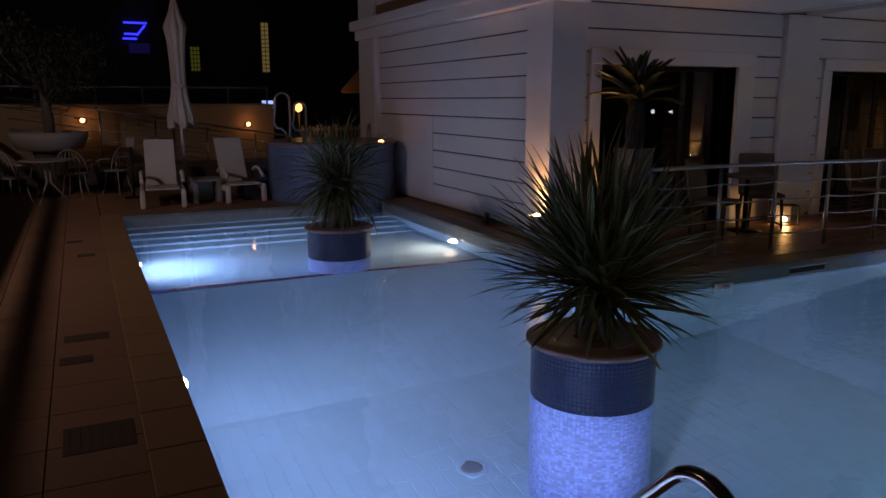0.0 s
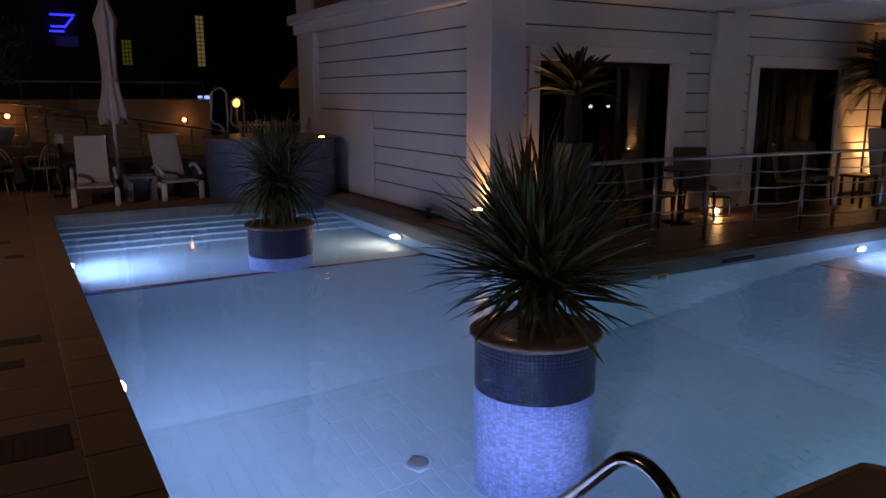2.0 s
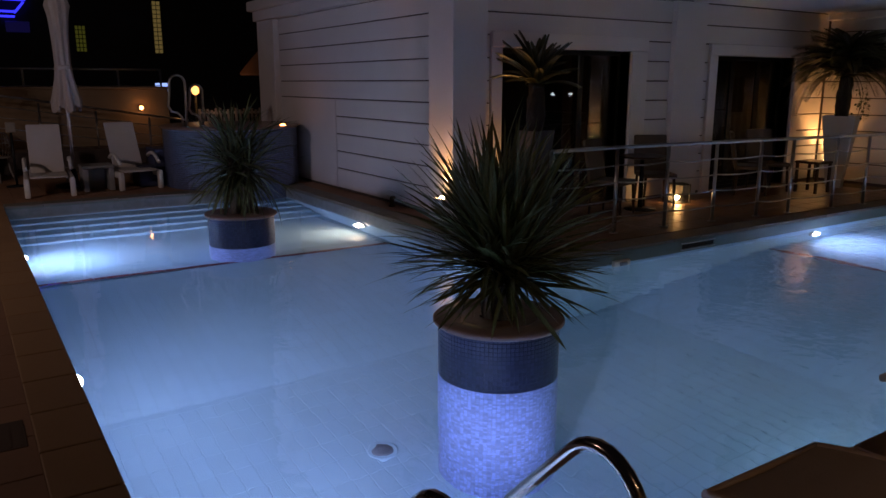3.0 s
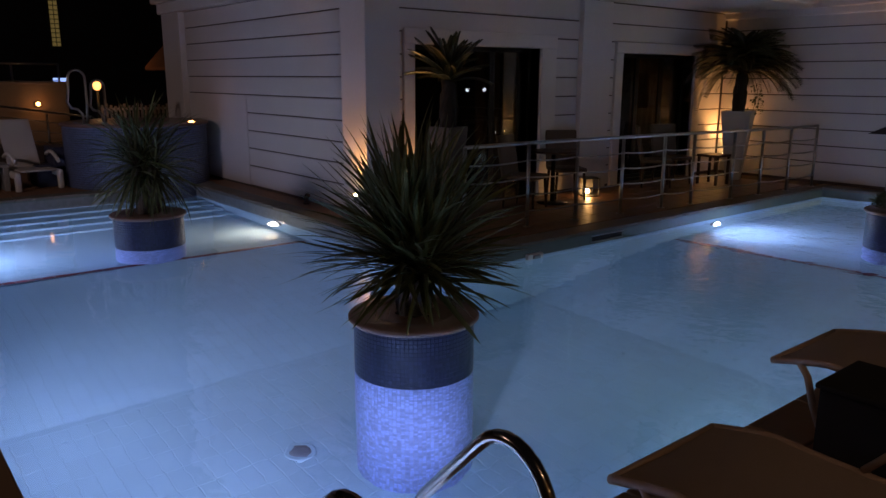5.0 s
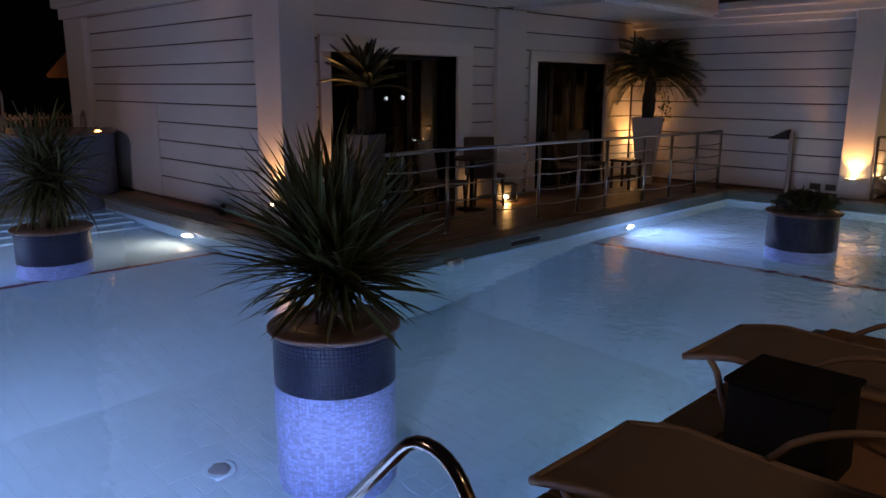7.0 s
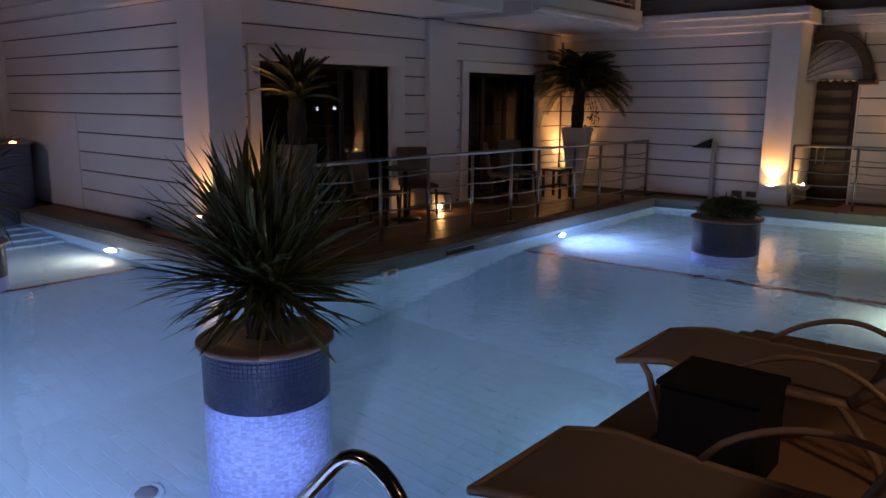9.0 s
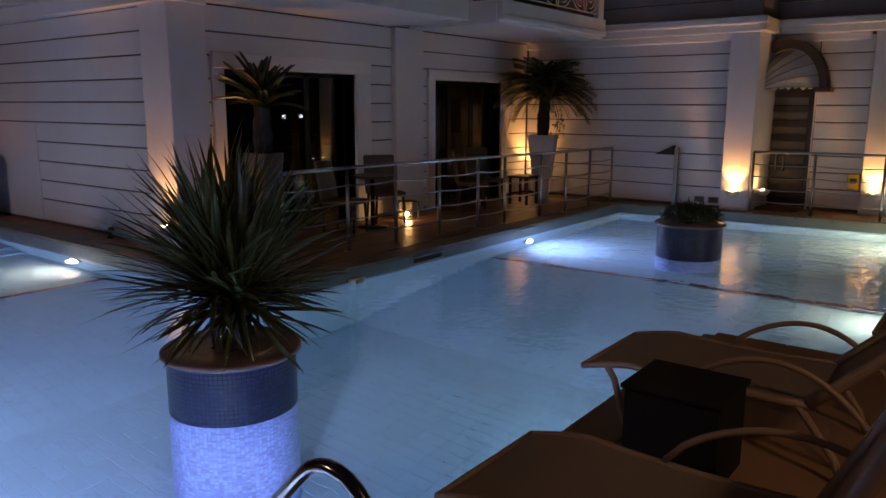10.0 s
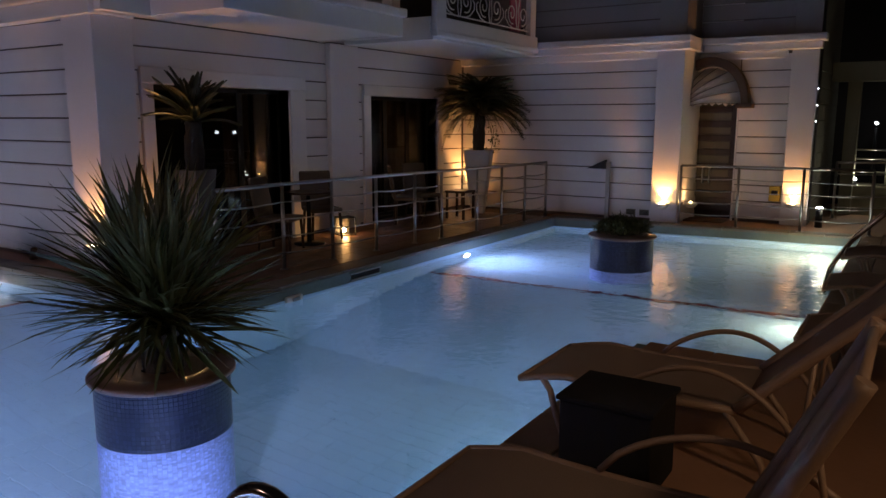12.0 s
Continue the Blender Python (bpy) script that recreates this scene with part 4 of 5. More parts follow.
def tall_pot(x, y, h, wt, wb, turn, label, mat=POT_WHITE):
    t = thing("tall_planter", pose(x, y, 0, 0, 0, turn), label, "plant pot", "tall terrace pots")
    bm = bmesh.new()
    def ring(w, z):
        return [bm.verts.new((sx * w / 2, sy * w / 2, z)) for sx, sy in ((-1, -1), (1, -1), (1, 1), (-1, 1))]
    rs = [ring(wb, 0.0), ring(wt, h), ring(wt - 0.05, h), ring(wt - 0.07, h - 0.08)]
    for a, b in zip(rs, rs[1:]):
        for k in range(4):
            bm.faces.new((a[k], a[(k + 1) % 4], b[(k + 1) % 4], b[k]))
    bm.faces.new(rs[0][::-1])
    bmesh.ops.bevel(bm, geom=[e for e in bm.edges if abs(e.verts[0].co.z - e.verts[1].co.z) > 0.2], offset=0.015, segments=2, affect="EDGES")
    part("pot", bm, mat, t)
    part("soil", box(bmesh.new(), -wt / 2 + 0.034, wt / 2 - 0.034, -wt / 2 + 0.034, wt / 2 - 0.034, h - 0.08, h - 0.04), SOIL, t)


tall_pot(12.32, 6.93, 1.18, 0.5, 0.23, 20, "tall tapered matt white pot on the terrace tiles")
cycad(12.32, 6.93, 1.15, 0.66, 0.98, 110, 4, "cycad palm with a full crown, darkened as in silhouette, in a tall white pot", (0.7, 1.3), (74, 84))
tall_pot(6.02, 7.2, 1.13, 0.36, 0.19, 10, "tall tapered pot before the window, greyed for the dark spot it stands in", POT_DARK)
cycad(6.02, 7.2, 1.1, 0.58, 0.62, 28, 9, "cycad palm with upright fronds lit from below", (0.2, 0.55), (80, 72))
sprig = thing("sprig", (12.42, 6.75, 1.08), "thin leafy sprig growing beside the cycad trunk", "plant")
tw2 = bmesh.new()
tube(tw2, [(0, 0, 0), (0.05, -0.03, 0.25), (0.06, -0.05, 0.5)], 0.006, 6)
part("stem", tw2, BARK, sprig)
rng = random.Random(2)
sl = bmesh.new()
for i in range(46):
    z = rng.uniform(0.08, 0.55)
    m = pose(0.05 + rng.uniform(-0.12, 0.12), -0.04 + rng.uniform(-0.12, 0.12), z, rng.uniform(0, 360), rng.uniform(0, 360), rng.uniform(0, 360))
    sl.faces.new([sl.verts.new(m @ Vector(p)) for p in ((0, 0, 0), (0.03, 0.02, 0), (0.065, 0, 0), (0.03, -0.02, 0))])
tagged(part("leaves", sl, LEAF_OLIVE, sprig), kind="stuff")

# ---- wall lamps ----


def uplight(m, power, label):
    t = thing("wall_uplight", m, label, "wall lamp", "warm uplights")
    bowl = lathe(bmesh.new(), [(0.02, -0.1), (0.07, -0.085), (0.105, -0.04), (0.115, 0.0), (0.1, 0.0), (0.09, -0.035), (0.03, -0.07)], 24)
    part("bowl", bowl, FIXTURE, t, "white bowl shade")
    part("bracket", soft_box(-0.03, 0.03, -0.13, -0.05, -0.06, -0.02, 0.006), FIXTURE, t)
    part("bulb", lathe(bmesh.new(), [(0.012, -0.05), (0.035, -0.03), (0.035, 0.0), (0.012, 0.02)], 14), GLOW_WARM, t, "glowing warm bulb")
    lamp("uplight_lamp", "SPOT", m @ pose(0, -0.04, 0.03, 180, 0, 0), power, WARM, 0.03, 96)


uplight(EAST @ pose(2.06, 0.195, 0.33), 105, "white bowl uplight on the entrance pilaster")
uplight(ENTRY @ pose(3.99, 0.195, 0.36), 92, "white bowl uplight on the end pilaster")
uplight(EAST @ pose(2.42, -0.3, 0.33, 0, 0, -90), 9, "white bowl uplight beside the entrance door")
uplight(pose(4.965, 7.68, 0.32, 0, 0, 90), 80, "white bowl uplight on the corner pilaster")
uplight(EAST @ pose(-1.8, 0.13, 0.36), 100, "white bowl uplight behind the tall pot")
uplight(pose(5.795, 7.555, 0.26, 0, 0, 180), 34, "white bowl uplight beside the window")

lantern = thing("floor_lantern", pose(8.78, 7.22, 0, 0, 0, -25) @ Matrix.Diagonal((0.95, 0.95, 0.66, 1)), "square metal floor lantern with a glowing bulb on the terrace", "lantern")
for sx in (-1, 1):
    for sy in (-1, 1):
        part("post", box(bmesh.new(), sx * 0.12 - 0.008, sx * 0.12 + 0.008, sy * 0.12 - 0.008, sy * 0.12 + 0.008, 0.0, 0.4), BLACK_METAL, lantern)
part("base", soft_box(-0.13, 0.13, -0.13, 0.13, 0.0, 0.025, 0.005), BLACK_METAL, lantern)
part("roof", soft_box(-0.13, 0.13, -0.13, 0.13, 0.4, 0.42, 0.005), BLACK_METAL, lantern)
part("back_plate", box(bmesh.new(), -0.11, 0.11, 0.1, 0.11, 0.03, 0.4), POT_DARK, lantern)
part("bulb", lathe(bmesh.new(), [(0.012, 0.06), (0.04, 0.09), (0.04, 0.13), (0.012, 0.16)], 16, -0.03), GLOW_WARM, lantern)
lamp("lantern_lamp", "POINT", lantern.matrix_world @ pose(-0.03, -0.075, 0.12), 3.5, WARM, 0.05)

# ---- railings ----


def railing(posts, top, bars, label, first=None):
    t = thing("railing", (*posts[0], 0.0), label, "railing", "steel railings")
    o = Vector((*posts[0], 0))
    for x, y in posts:
        p = Vector((x, y, 0)) - o
        bm = tube(bmesh.new(), [p, p + Vector((0, 0, top))], 0.022, 10)
        post = part("post", bm, STEEL, t)
        part("foot_plate", lathe(bmesh.new(), [(0.05, 0.0), (0.05, 0.008), (0.03, 0.012)], 16, p.x, p.y), STEEL, post)
    line = [Vector((x, y, 0)) - o for x, y in posts]
    part("handrail", tube(bmesh.new(), [p + Vector((0, 0, top)) for p in line], 0.022, 10), STEEL, t)
    for k in range(bars):
        z = top * (k + 1) / (bars + 1)
        pts = []
        for a, b in zip(line, line[1:]):
            for q in range(4):
                u = q / 4
                pts.append(a.lerp(b, u) + Vector((0, -0.02, z - 0.02 * math.sin(math.pi * u))))
        pts.append(line[-1] + Vector((0, -0.02, z)))
        part("bar", tube(bmesh.new(), pts, 0.009, 7), STEEL, t)
    return t


railing([(5.31, 6.06), (6.31, 6.08), (7.11, 6.03), (7.91, 5.96), (8.71, 5.89), (9.3, 5.82), (10.2, 5.74), (10.9, 5.68), (11.65, 5.63), (12.44, 5.6)], 0.99, 4, "stainless steel terrace railing with slack horizontal bars")
railing([(edge_x(3.3) + 0.14, 3.3), (edge_x(2.4) + 0.14, 2.4), (edge_x(1.45) + 0.14, 1.45), (edge_x(0.5) + 0.14, 0.5)], 0.99, 4, "stainless steel railing before the entrance")
railing([(15.2, 1.2), (15.7, 0.3), (16.0, -0.8)], 1.0, 4, "stainless steel railing of the passage ramp")

# ---- terrace furniture ----


def rattan_chair(x, y, turn):
    t = thing("rattan_chair", pose(x, y, 0, 0, 0, turn), "high-backed brown rattan dining chair", "chair", "terrace chairs")
    part("seat", soft_box(-0.24, 0.24, -0.24, 0.24, 0.4, 0.46, 0.02), RATTAN, t)
    part("backrest", soft_box(-0.24, 0.24, -0.02, 0.03, 0.0, 0.56, 0.02, pose(0, 0.22, 0.42, -10, 0, 0)), RATTAN, t)
    for sx in (-1, 1):
        for sy in (-1, 1):
            part("leg", tube(bmesh.new(), [(sx * 0.2, sy * 0.2, 0.41), (sx * 0.22, sy * 0.22, 0.0)], [0.022, 0.016], 8), DARK_WOOD, t)
    return t


rattan_chair(7.25, 7.05, 20)
rattan_chair(8.35, 7.3, -30)
rattan_chair(10.4, 7.2, 40)
rattan_chair(11.0, 7.3, -20)


def round_table(x, y, h, r, label, mat):
    t = thing("terrace_table", (x, y, 0), label, "table")
    part("tabletop", lathe(bmesh.new(), [(r - 0.02, h - 0.03), (r, h - 0.02), (r, h - 0.005), (r - 0.01, h)], 32), mat, t)
    part("pedestal", lathe(bmesh.new(), [(0.035, 0.02), (0.03, h - 0.03)], 12), BLACK_METAL, t)
    part("foot", lathe(bmesh.new(), [(0.22, 0.0), (0.22, 0.012), (0.04, 0.03)], 24), BLACK_METAL, t)


round_table(7.85, 7.1, 0.74, 0.33, "round dark terrace table between rattan chairs", DARK_WOOD)
stool = thing("side_table", (11.45, 6.8, 0), "small square dark side table on slim legs", "table")
part("tabletop", soft_box(-0.2, 0.2, -0.2, 0.2, 0.46, 0.5, 0.01), DARK_WOOD, stool)
for sx in (-1, 1):
    for sy in (-1, 1):
        part("leg", box(bmesh.new(), sx * 0.17 - 0.018, sx * 0.17 + 0.018, sy * 0.17 - 0.018, sy * 0.17 + 0.018, 0.0, 0.46), DARK_WOOD, stool)

shower = thing("foot_shower", EAST @ pose(1.06, 0.12, 0), "slim steel shower post with a slanted hood beside the pool", "shower")
part("post", soft_box(-0.035, 0.035, -0.035, 0.035, 0.0, 1.0, 0.006), STEEL, shower)
hood = bmesh.new()
prism(hood, [(-0.05, 1.04), (-0.05, 0.88), (-0.38, 0.88)][::-1] + [], -0.06, 0.06, Matrix(((1, 0, 0, 0), (0, 0, 1, 0), (0, 1, 0, 0), (0, 0, 0, 1))))
part("hood", hood, BLACK_METAL, shower)
stub = thing("pipe_stub", (5.07, 9.15, 0.0), "short brown bent pipe standing on the wall ledge", "pipe")
part("pipe", tube(bmesh.new(), [(0, 0, -0.005), (0, 0, 0.09), (-0.01, -0.03, 0.125), (-0.02, -0.09, 0.13)], 0.03, 12), BRONZE, stub)
part("collar", lathe(bmesh.new(), [(0.045, 0.0), (0.045, 0.012), (0.034, 0.02)], 16), BRONZE, stub)
for u in (1.46, 1.7):
    vent = thing("wall_vent", EAST @ pose(u, 0.0, 0.13), "small dark louvred vent low in the white wall", "vent", "wall vents")
    part("frame", soft_box(-0.085, 0.085, -0.004, 0.012, -0.05, 0.05, 0.004), PASSAGE, vent)
    for k in range(4):
        part("slat", box(bmesh.new(), -0.07, 0.07, 0.012, 0.02, -0.036 + 0.02 * k, -0.026 + 0.02 * k), BLACK_METAL, vent)
call = thing("wall_box", ENTRY @ pose(3.68, 0.03, 0.5), "small yellow box on the entrance wall", "box")
part("case", soft_box(-0.09, 0.09, -0.03, 0.05, -0.13, 0.13, 0.012), YELLOW, call)
part("window", soft_box(-0.05, 0.05, 0.05, 0.056, -0.02, 0.06, 0.003), BLACK_METAL, call)
for k, (u, v, z) in enumerate(((4.5, -0.6, 2.25), (4.52, -0.55, 1.98), (4.56, -0.5, 1.72))):
    spot = thing("bullet_lamp", ENTRY @ pose(4.215, 0.02, z), "tiny white wall spotlight", "lamp", "small spotlights")
    part("bulb", lathe(bmesh.new(), [(0.006, -0.007), (0.009, 0.0), (0.006, 0.007)], 10), GLOW_WHITE, spot)
far_lamp = thing("street_lamp", (17.4, 0.75, 0), "distant white street lamp on a slim pole", "lamp")
part("pole", tube(bmesh.new(), [(0, 0, 0), (0, 0, 1.6)], 0.03, 8), BLACK_METAL, far_lamp)
part("bulb", lathe(bmesh.new(), [(0.012, 1.66), (0.03, 1.68), (0.027, 1.71), (0.008, 1.72)], 14), GLOW_WHITE, far_lamp)
# landing with a railing beyond the passage
landing = setting("landing", soft_box(16.1, 17.0, -1.6, 1.14, -0.02, 0.53, 0.01), PASSAGE, "raised grey green landing beyond the passage", "landing")
lr = thing("stair_railing", (16.25, 1.08, 0.53), "pale steel railing on the landing lit by a small lamp", "railing")
for y in (0.0, -0.62, -1.24):
    part("post", tube(bmesh.new(), [(0, y, 0.0), (0, y, 0.67)], 0.022, 12), STEEL, lr)
for z in (0.26, 0.5, 0.67):
    part("rail", tube(bmesh.new(), [(0, 0.0, z), (0, -1.24, z)], 0.018, 10), STEEL, lr)
ls = thing("landing_lamp", (16.2, 0.98, 0.53), "small white lamp at the foot of the railing", "lamp")
part("body", lathe(bmesh.new(), [(0.05, 0.0), (0.045, 0.1)], 12), BLACK_METAL, ls)
part("bulb", lathe(bmesh.new(), [(0.035, 0.1), (0.055, 0.12), (0.03, 0.15)], 14), GLOW_WHITE, ls)
lamp("landing_light", "POINT", pose(16.12, 0.9, 0.78), 5, (1.0, 0.93, 0.7), 0.04)
floor_spot = thing("floor_spot", ENTRY @ pose(4.4, 0.2, 0.0), "small white lamp near the end pilaster", "lamp")
part("body", lathe(bmesh.new(), [(0.06, 0.0), (0.05, 0.3)], 12), BLACK_METAL, floor_spot)
part("bulb", lathe(bmesh.new(), [(0.04, 0.3), (0.06, 0.32), (0.03, 0.34)], 14), GLOW_WHITE, floor_spot)
lamp("floor_spot_lamp", "POINT", floor_spot.matrix_world @ pose(0.12, 0, 0.4), 4, (1.0, 0.92, 0.66), 0.05)
# out-of-view bulbs on added posts, set so their reflections show in the window
for x in (15.6, 16.3):
    post = thing("reflection_bulb", (x, -2.0, 0), "unseen bulb on an added post, placed for its reflection in the window", "lamp", "bollard lamps")
    part("post", tube(bmesh.new(), [(0, 0, -0.01), (0, 0, 1.3)], 0.04, 12), BLACK_METAL, post)
    part("bulb", lathe(bmesh.new(), [(0.03, 1.3), (0.06, 1.33), (0.06, 1.39), (0.02, 1.42)], 14), GLOW_WHITE, post)

# ---- south deck: ladder, brown loungers ----


def ladder(x, y, label):
    t = thing("pool_ladder", (x, y, 0), label, "pool ladder", "pool ladders")
    for dx in (0.0, -0.52):
        pts = [(dx, 0.0, 0.0), (dx, 0.02, 0.3)]
        pts += [(dx, 0.20 - 0.17 * math.cos(a), 0.52 + 0.2 * math.sin(a)) for a in (math.pi * (0.02 + 0.72 * k / 10) for k in range(11))]
        pts += [(dx, 0.6, 0.36), (dx, 0.8, 0.02), (dx, 0.86, -0.3), (dx, 0.86, -0.9)]
        fine = []
        for a, b in zip(pts, pts[1:]):
            fine += [Vector(a).lerp(Vector(b), q / 3) for q in range(3)]
        fine.append(Vector(pts[-1]))
        rail = part("rail", tube(bmesh.new(), fine, 0.022, 14), STEEL_DARK, t, "bent polished steel tube")
        part("flange", lathe(bmesh.new(), [(0.05, 0.0), (0.05, 0.01), (0.03, 0.02)], 20, dx, 0.0, 0.004), STEEL_DARK, rail)
    for k in range(3):
        part("tread", soft_box(-0.52, 0.0, 0.82, 0.9, -0.42 - 0.24 * k, -0.39 - 0.24 * k, 0.006), STEEL_DARK, t)


ladder(1.41, 1.14, "polished steel pool ladder with curved handrails")
ladder(10.3, -0.08, "polished steel pool ladder at the deck edge further on")


def lounger(x, y, width, recline, label, sling, frame, group, back=0.82, arms=0.22, reach=None):
    """Foot end at (0, 0), the body runs towards -y; recline: degrees of the back."""
    t = thing("sun_lounger", pose(x, y, 0), label, "sun lounger", group)
    h, seat = 0.36, 1.12
    c, s = math.cos(radians(recline)), math.sin(radians(recline))
    hinge = Vector((0, -seat, h))

    def sheet(pts, name):
        bm, rows = bmesh.new(), []
        for p in pts:
            rows.append([bm.verts.new((-width / 2 + 0.02 + (width - 0.04) * k / 6, p[1], p[2] - 0.012 * math.sin(math.pi * k / 6))) for k in range(7)])
        for a, b in zip(rows, rows[1:]):
            for k in range(6):
                bm.faces.new((a[k], a[k + 1], b[k + 1], b[k])).smooth = True
        bmesh.ops.solidify(bm, geom=bm.faces[:], thickness=0.006)
        return part(name, bm, sling, t)

    front = [(0, 0.03, h - 0.055), (0, 0.0, h - 0.046), (0, -0.1, h - 0.022), (0, -0.2, h - 0.003), (0, -0.25, h + 0.004)]
    line = front + [(0, -0.25 - (seat - 0.25) * k / 6, h - 0.012 * math.sin(math.pi * k / 6)) for k in range(1, 7)]
    sheet(line, "seat")
    up = [(0, -seat - back * c * k / 6, h + back * s * k / 6) for k in range(7)]
    sheet(up, "backrest")
    for sx in (-1, 1):
        xx = sx * width / 2
        part("side_rail", tube(bmesh.new(), [(xx, p[1], p[2] - 0.01) for p in line], 0.019, 10), frame, t)
        part("back_rail", tube(bmesh.new(), [(xx, p[1], p[2]) for p in up] + [(xx, -seat - back * c - 0.03 * c, h + back * s + 0.03 * s)], 0.028, 10), frame, t)
        part("leg", tube(bmesh.new(), [(xx, -0.1, h - 0.02), (xx, -0.16, h - 0.1), (xx, -0.2, 0.12), (xx, -0.25, 0.0)], 0.018, 10), frame, t)
        part("leg", tube(bmesh.new(), [(xx, -seat + 0.05, h - 0.02), (xx, -seat - 0.12, 0.12), (xx, -seat - 0.16, 0.0)], 0.018, 10), frame, t)
        a0, a1 = Vector((xx, -0.57, h)), Vector((xx, reach or -seat - 0.3, 0.012 if reach else 0.2))
        pts = [a0.lerp(a1, u) + Vector((sx * 0.03 * math.sin(math.pi * u), 0, (arms + (0.0 if reach else 0.07) * u) * math.sin(math.pi * u) ** 0.75)) for u in (k / 18 for k in range(19))]
        arm = part("armrest", tube(bmesh.new(), pts, 0.0145, 10), frame, t, "bowed tubular armrest")
        part("strut", tube(bmesh.new(), [(xx * 0.98, -seat - 0.28, 0.22), (xx * 0.98, -seat - back * c * 0.55, h + back * s * 0.55)], 0.012, 8), frame, arm)
    part("foot_bar", tube(bmesh.new(), [(-width / 2, 0.02, h - 0.055), (width / 2, 0.02, h - 0.055)], 0.014, 8), frame, t)
    part("top_bar", tube(bmesh.new(), [(-width / 2, up[-1][1], up[-1][2]), (width / 2, up[-1][1], up[-1][2])], 0.016, 8), frame, t)
    return t


BL = "brown sling sun lounger with raised back and bowed arms"
lounger(2.4, 1.45, 0.66, 65, BL, BROWN_SLING, BROWN_FRAME, "brown loungers on the deck", 0.78, 0.37, -1.8)
lounger(4.03, 1.68, 0.7, 45, BL, BROWN_SLING, BROWN_FRAME, "brown loungers on the deck")
lounger(5.69, 0.5, 0.68, 56, BL, BROWN_SLING, BROWN_FRAME, "brown loungers on the deck")
lounger(7.44, 0.52, 0.68, 56, BL, BROWN_SLING, BROWN_FRAME, "brown loungers on the deck")
lounger(9.19, 0.52, 0.68, 56, BL, BROWN_SLING, BROWN_FRAME, "brown loungers on the deck")
for place in ((3.4, 1.04, 0),):
    cube = thing("side_table", place, "square black wicker side table between the loungers", "side table", "black side tables")
    part("body", soft_box(-0.2, 0.2, -0.22, 0.22, 0.01, 0.42, 0.01), WICKER_BLACK, cube)
    part("tabletop", soft_box(-0.215, 0.215, -0.235, 0.235, 0.42, 0.445, 0.008), WICKER_BLACK, cube)

# ---- north deck ----


def white_lounger(x, y, turn):
    """Moulded lounger that faces the pool, back raised."""
    t = thing("sun_lounger", pose(x, y, 0, 0, 0, turn), "white resin sun lounger with a raised sling back", "sun lounger", "white loungers behind the pool")
    back = soft_box(-0.24, 0.24, -0.012, 0.012, 0.0, 0.82, 0.01, pose(0, 0.62, 0.3, -24, 0, 0))
    part("backrest", back, WHITE_SLING, t)
    part("seat", soft_box(-0.26, 0.26, 0.02, 0.66, 0.29, 0.325, 0.015), WHITE_SLING, t)
    part("tail", soft_box(-0.26, 0.26, 0.66, 1.5, 0.26, 0.3, 0.015), WHITE_SLING, t)
    for sx in (-1, 1):
        xx = sx * 0.31
        part("side_rail", soft_box(xx - 0.035, xx + 0.035, 0.0, 1.5, 0.2, 0.3, 0.02), WHITE_RESIN, t)
        part("leg", soft_box(xx - 0.04, xx + 0.04, 0.0, 0.09, 0.0, 0.28, 0.02), WHITE_RESIN, t)
        part("leg", soft_box(xx - 0.035, xx + 0.035, 1.36, 1.45, 0.0, 0.24, 0.02), WHITE_RESIN, t)
        pts = [Vector((xx, 0.05 + 0.5 * u, 0.3 + 0.26 * math.sin(math.pi * min(1, 0.16 + 0.55 * u)))) for u in (k / 10 for k in range(11))]
        part("armrest", tube(bmesh.new(), pts, 0.028, 10), WHITE_RESIN, t, "curved white armrest")
    return t


white_lounger(1.12, 12.62, -4)
white_lounger(2.47, 12.78, 8)
TABLE_GREY = material("dull_grey_resin", (0.24, 0.22, 0.21), 0.6, grain=0.03, stain=0.1)
st = thing("side_table", (1.86, 13.2, 0), "grey square side table with an open niche", "side table")
for q in ((-0.23, -0.15, -0.22, 0.22, 0.0, 0.36), (0.15, 0.23, -0.22, 0.22, 0.0, 0.36)):
    part("side_panel", soft_box(*q, 0.012), TABLE_GREY, st)
part("tabletop", soft_box(-0.24, 0.24, -0.23, 0.23, 0.36, 0.41, 0.015), TABLE_GREY, st)
part("back_panel", soft_box(-0.15, 0.15, 0.18, 0.2, 0.0, 0.36, 0.004), TABLE_GREY, st)

para = thing("parasol", (1.6, 13.8, 0), "closed cream canvas parasol tied round its pole", "parasol")
part("pole", lathe(bmesh.new(), [(0.028, 0.02), (0.026, 1.6), (0.02, 3.3)], 14), WHITE_RESIN, para)
part("base", lathe(bmesh.new(), [(0.3, 0.0), (0.3, 0.05), (0.06, 0.09), (0.04, 0.3)], 28), BLACK_METAL, para)
cv, rings = bmesh.new(), []
prof = [(0.2, 1.28), (0.205, 1.4), (0.165, 1.58), (0.128, 1.78), (0.108, 1.98), (0.11, 2.25), (0.122, 2.5), (0.138, 2.72), (0.172, 2.9), (0.15, 2.98), (0.085, 3.15), (0.02, 3.45)]
for i, (r, z) in enumerate(prof):
    n = 48
    rings.append([cv.verts.new((r * (1 + 0.2 * (1 - 0.5 * i / 10) * math.sin(8 * a + 0.3 * i)) * math.cos(a), r * (1 + 0.2 * math.sin(8 * a + 0.3 * i)) * math.sin(a), z + (0.06 * math.sin(5 * a) if i == 0 else 0))) for a in (2 * math.pi * k / n for k in range(n))])
for a, b in zip(rings, rings[1:]):
    for k in range(48):
        cv.faces.new((a[k], a[(k + 1) % 48], b[(k + 1) % 48], b[k])).smooth = True
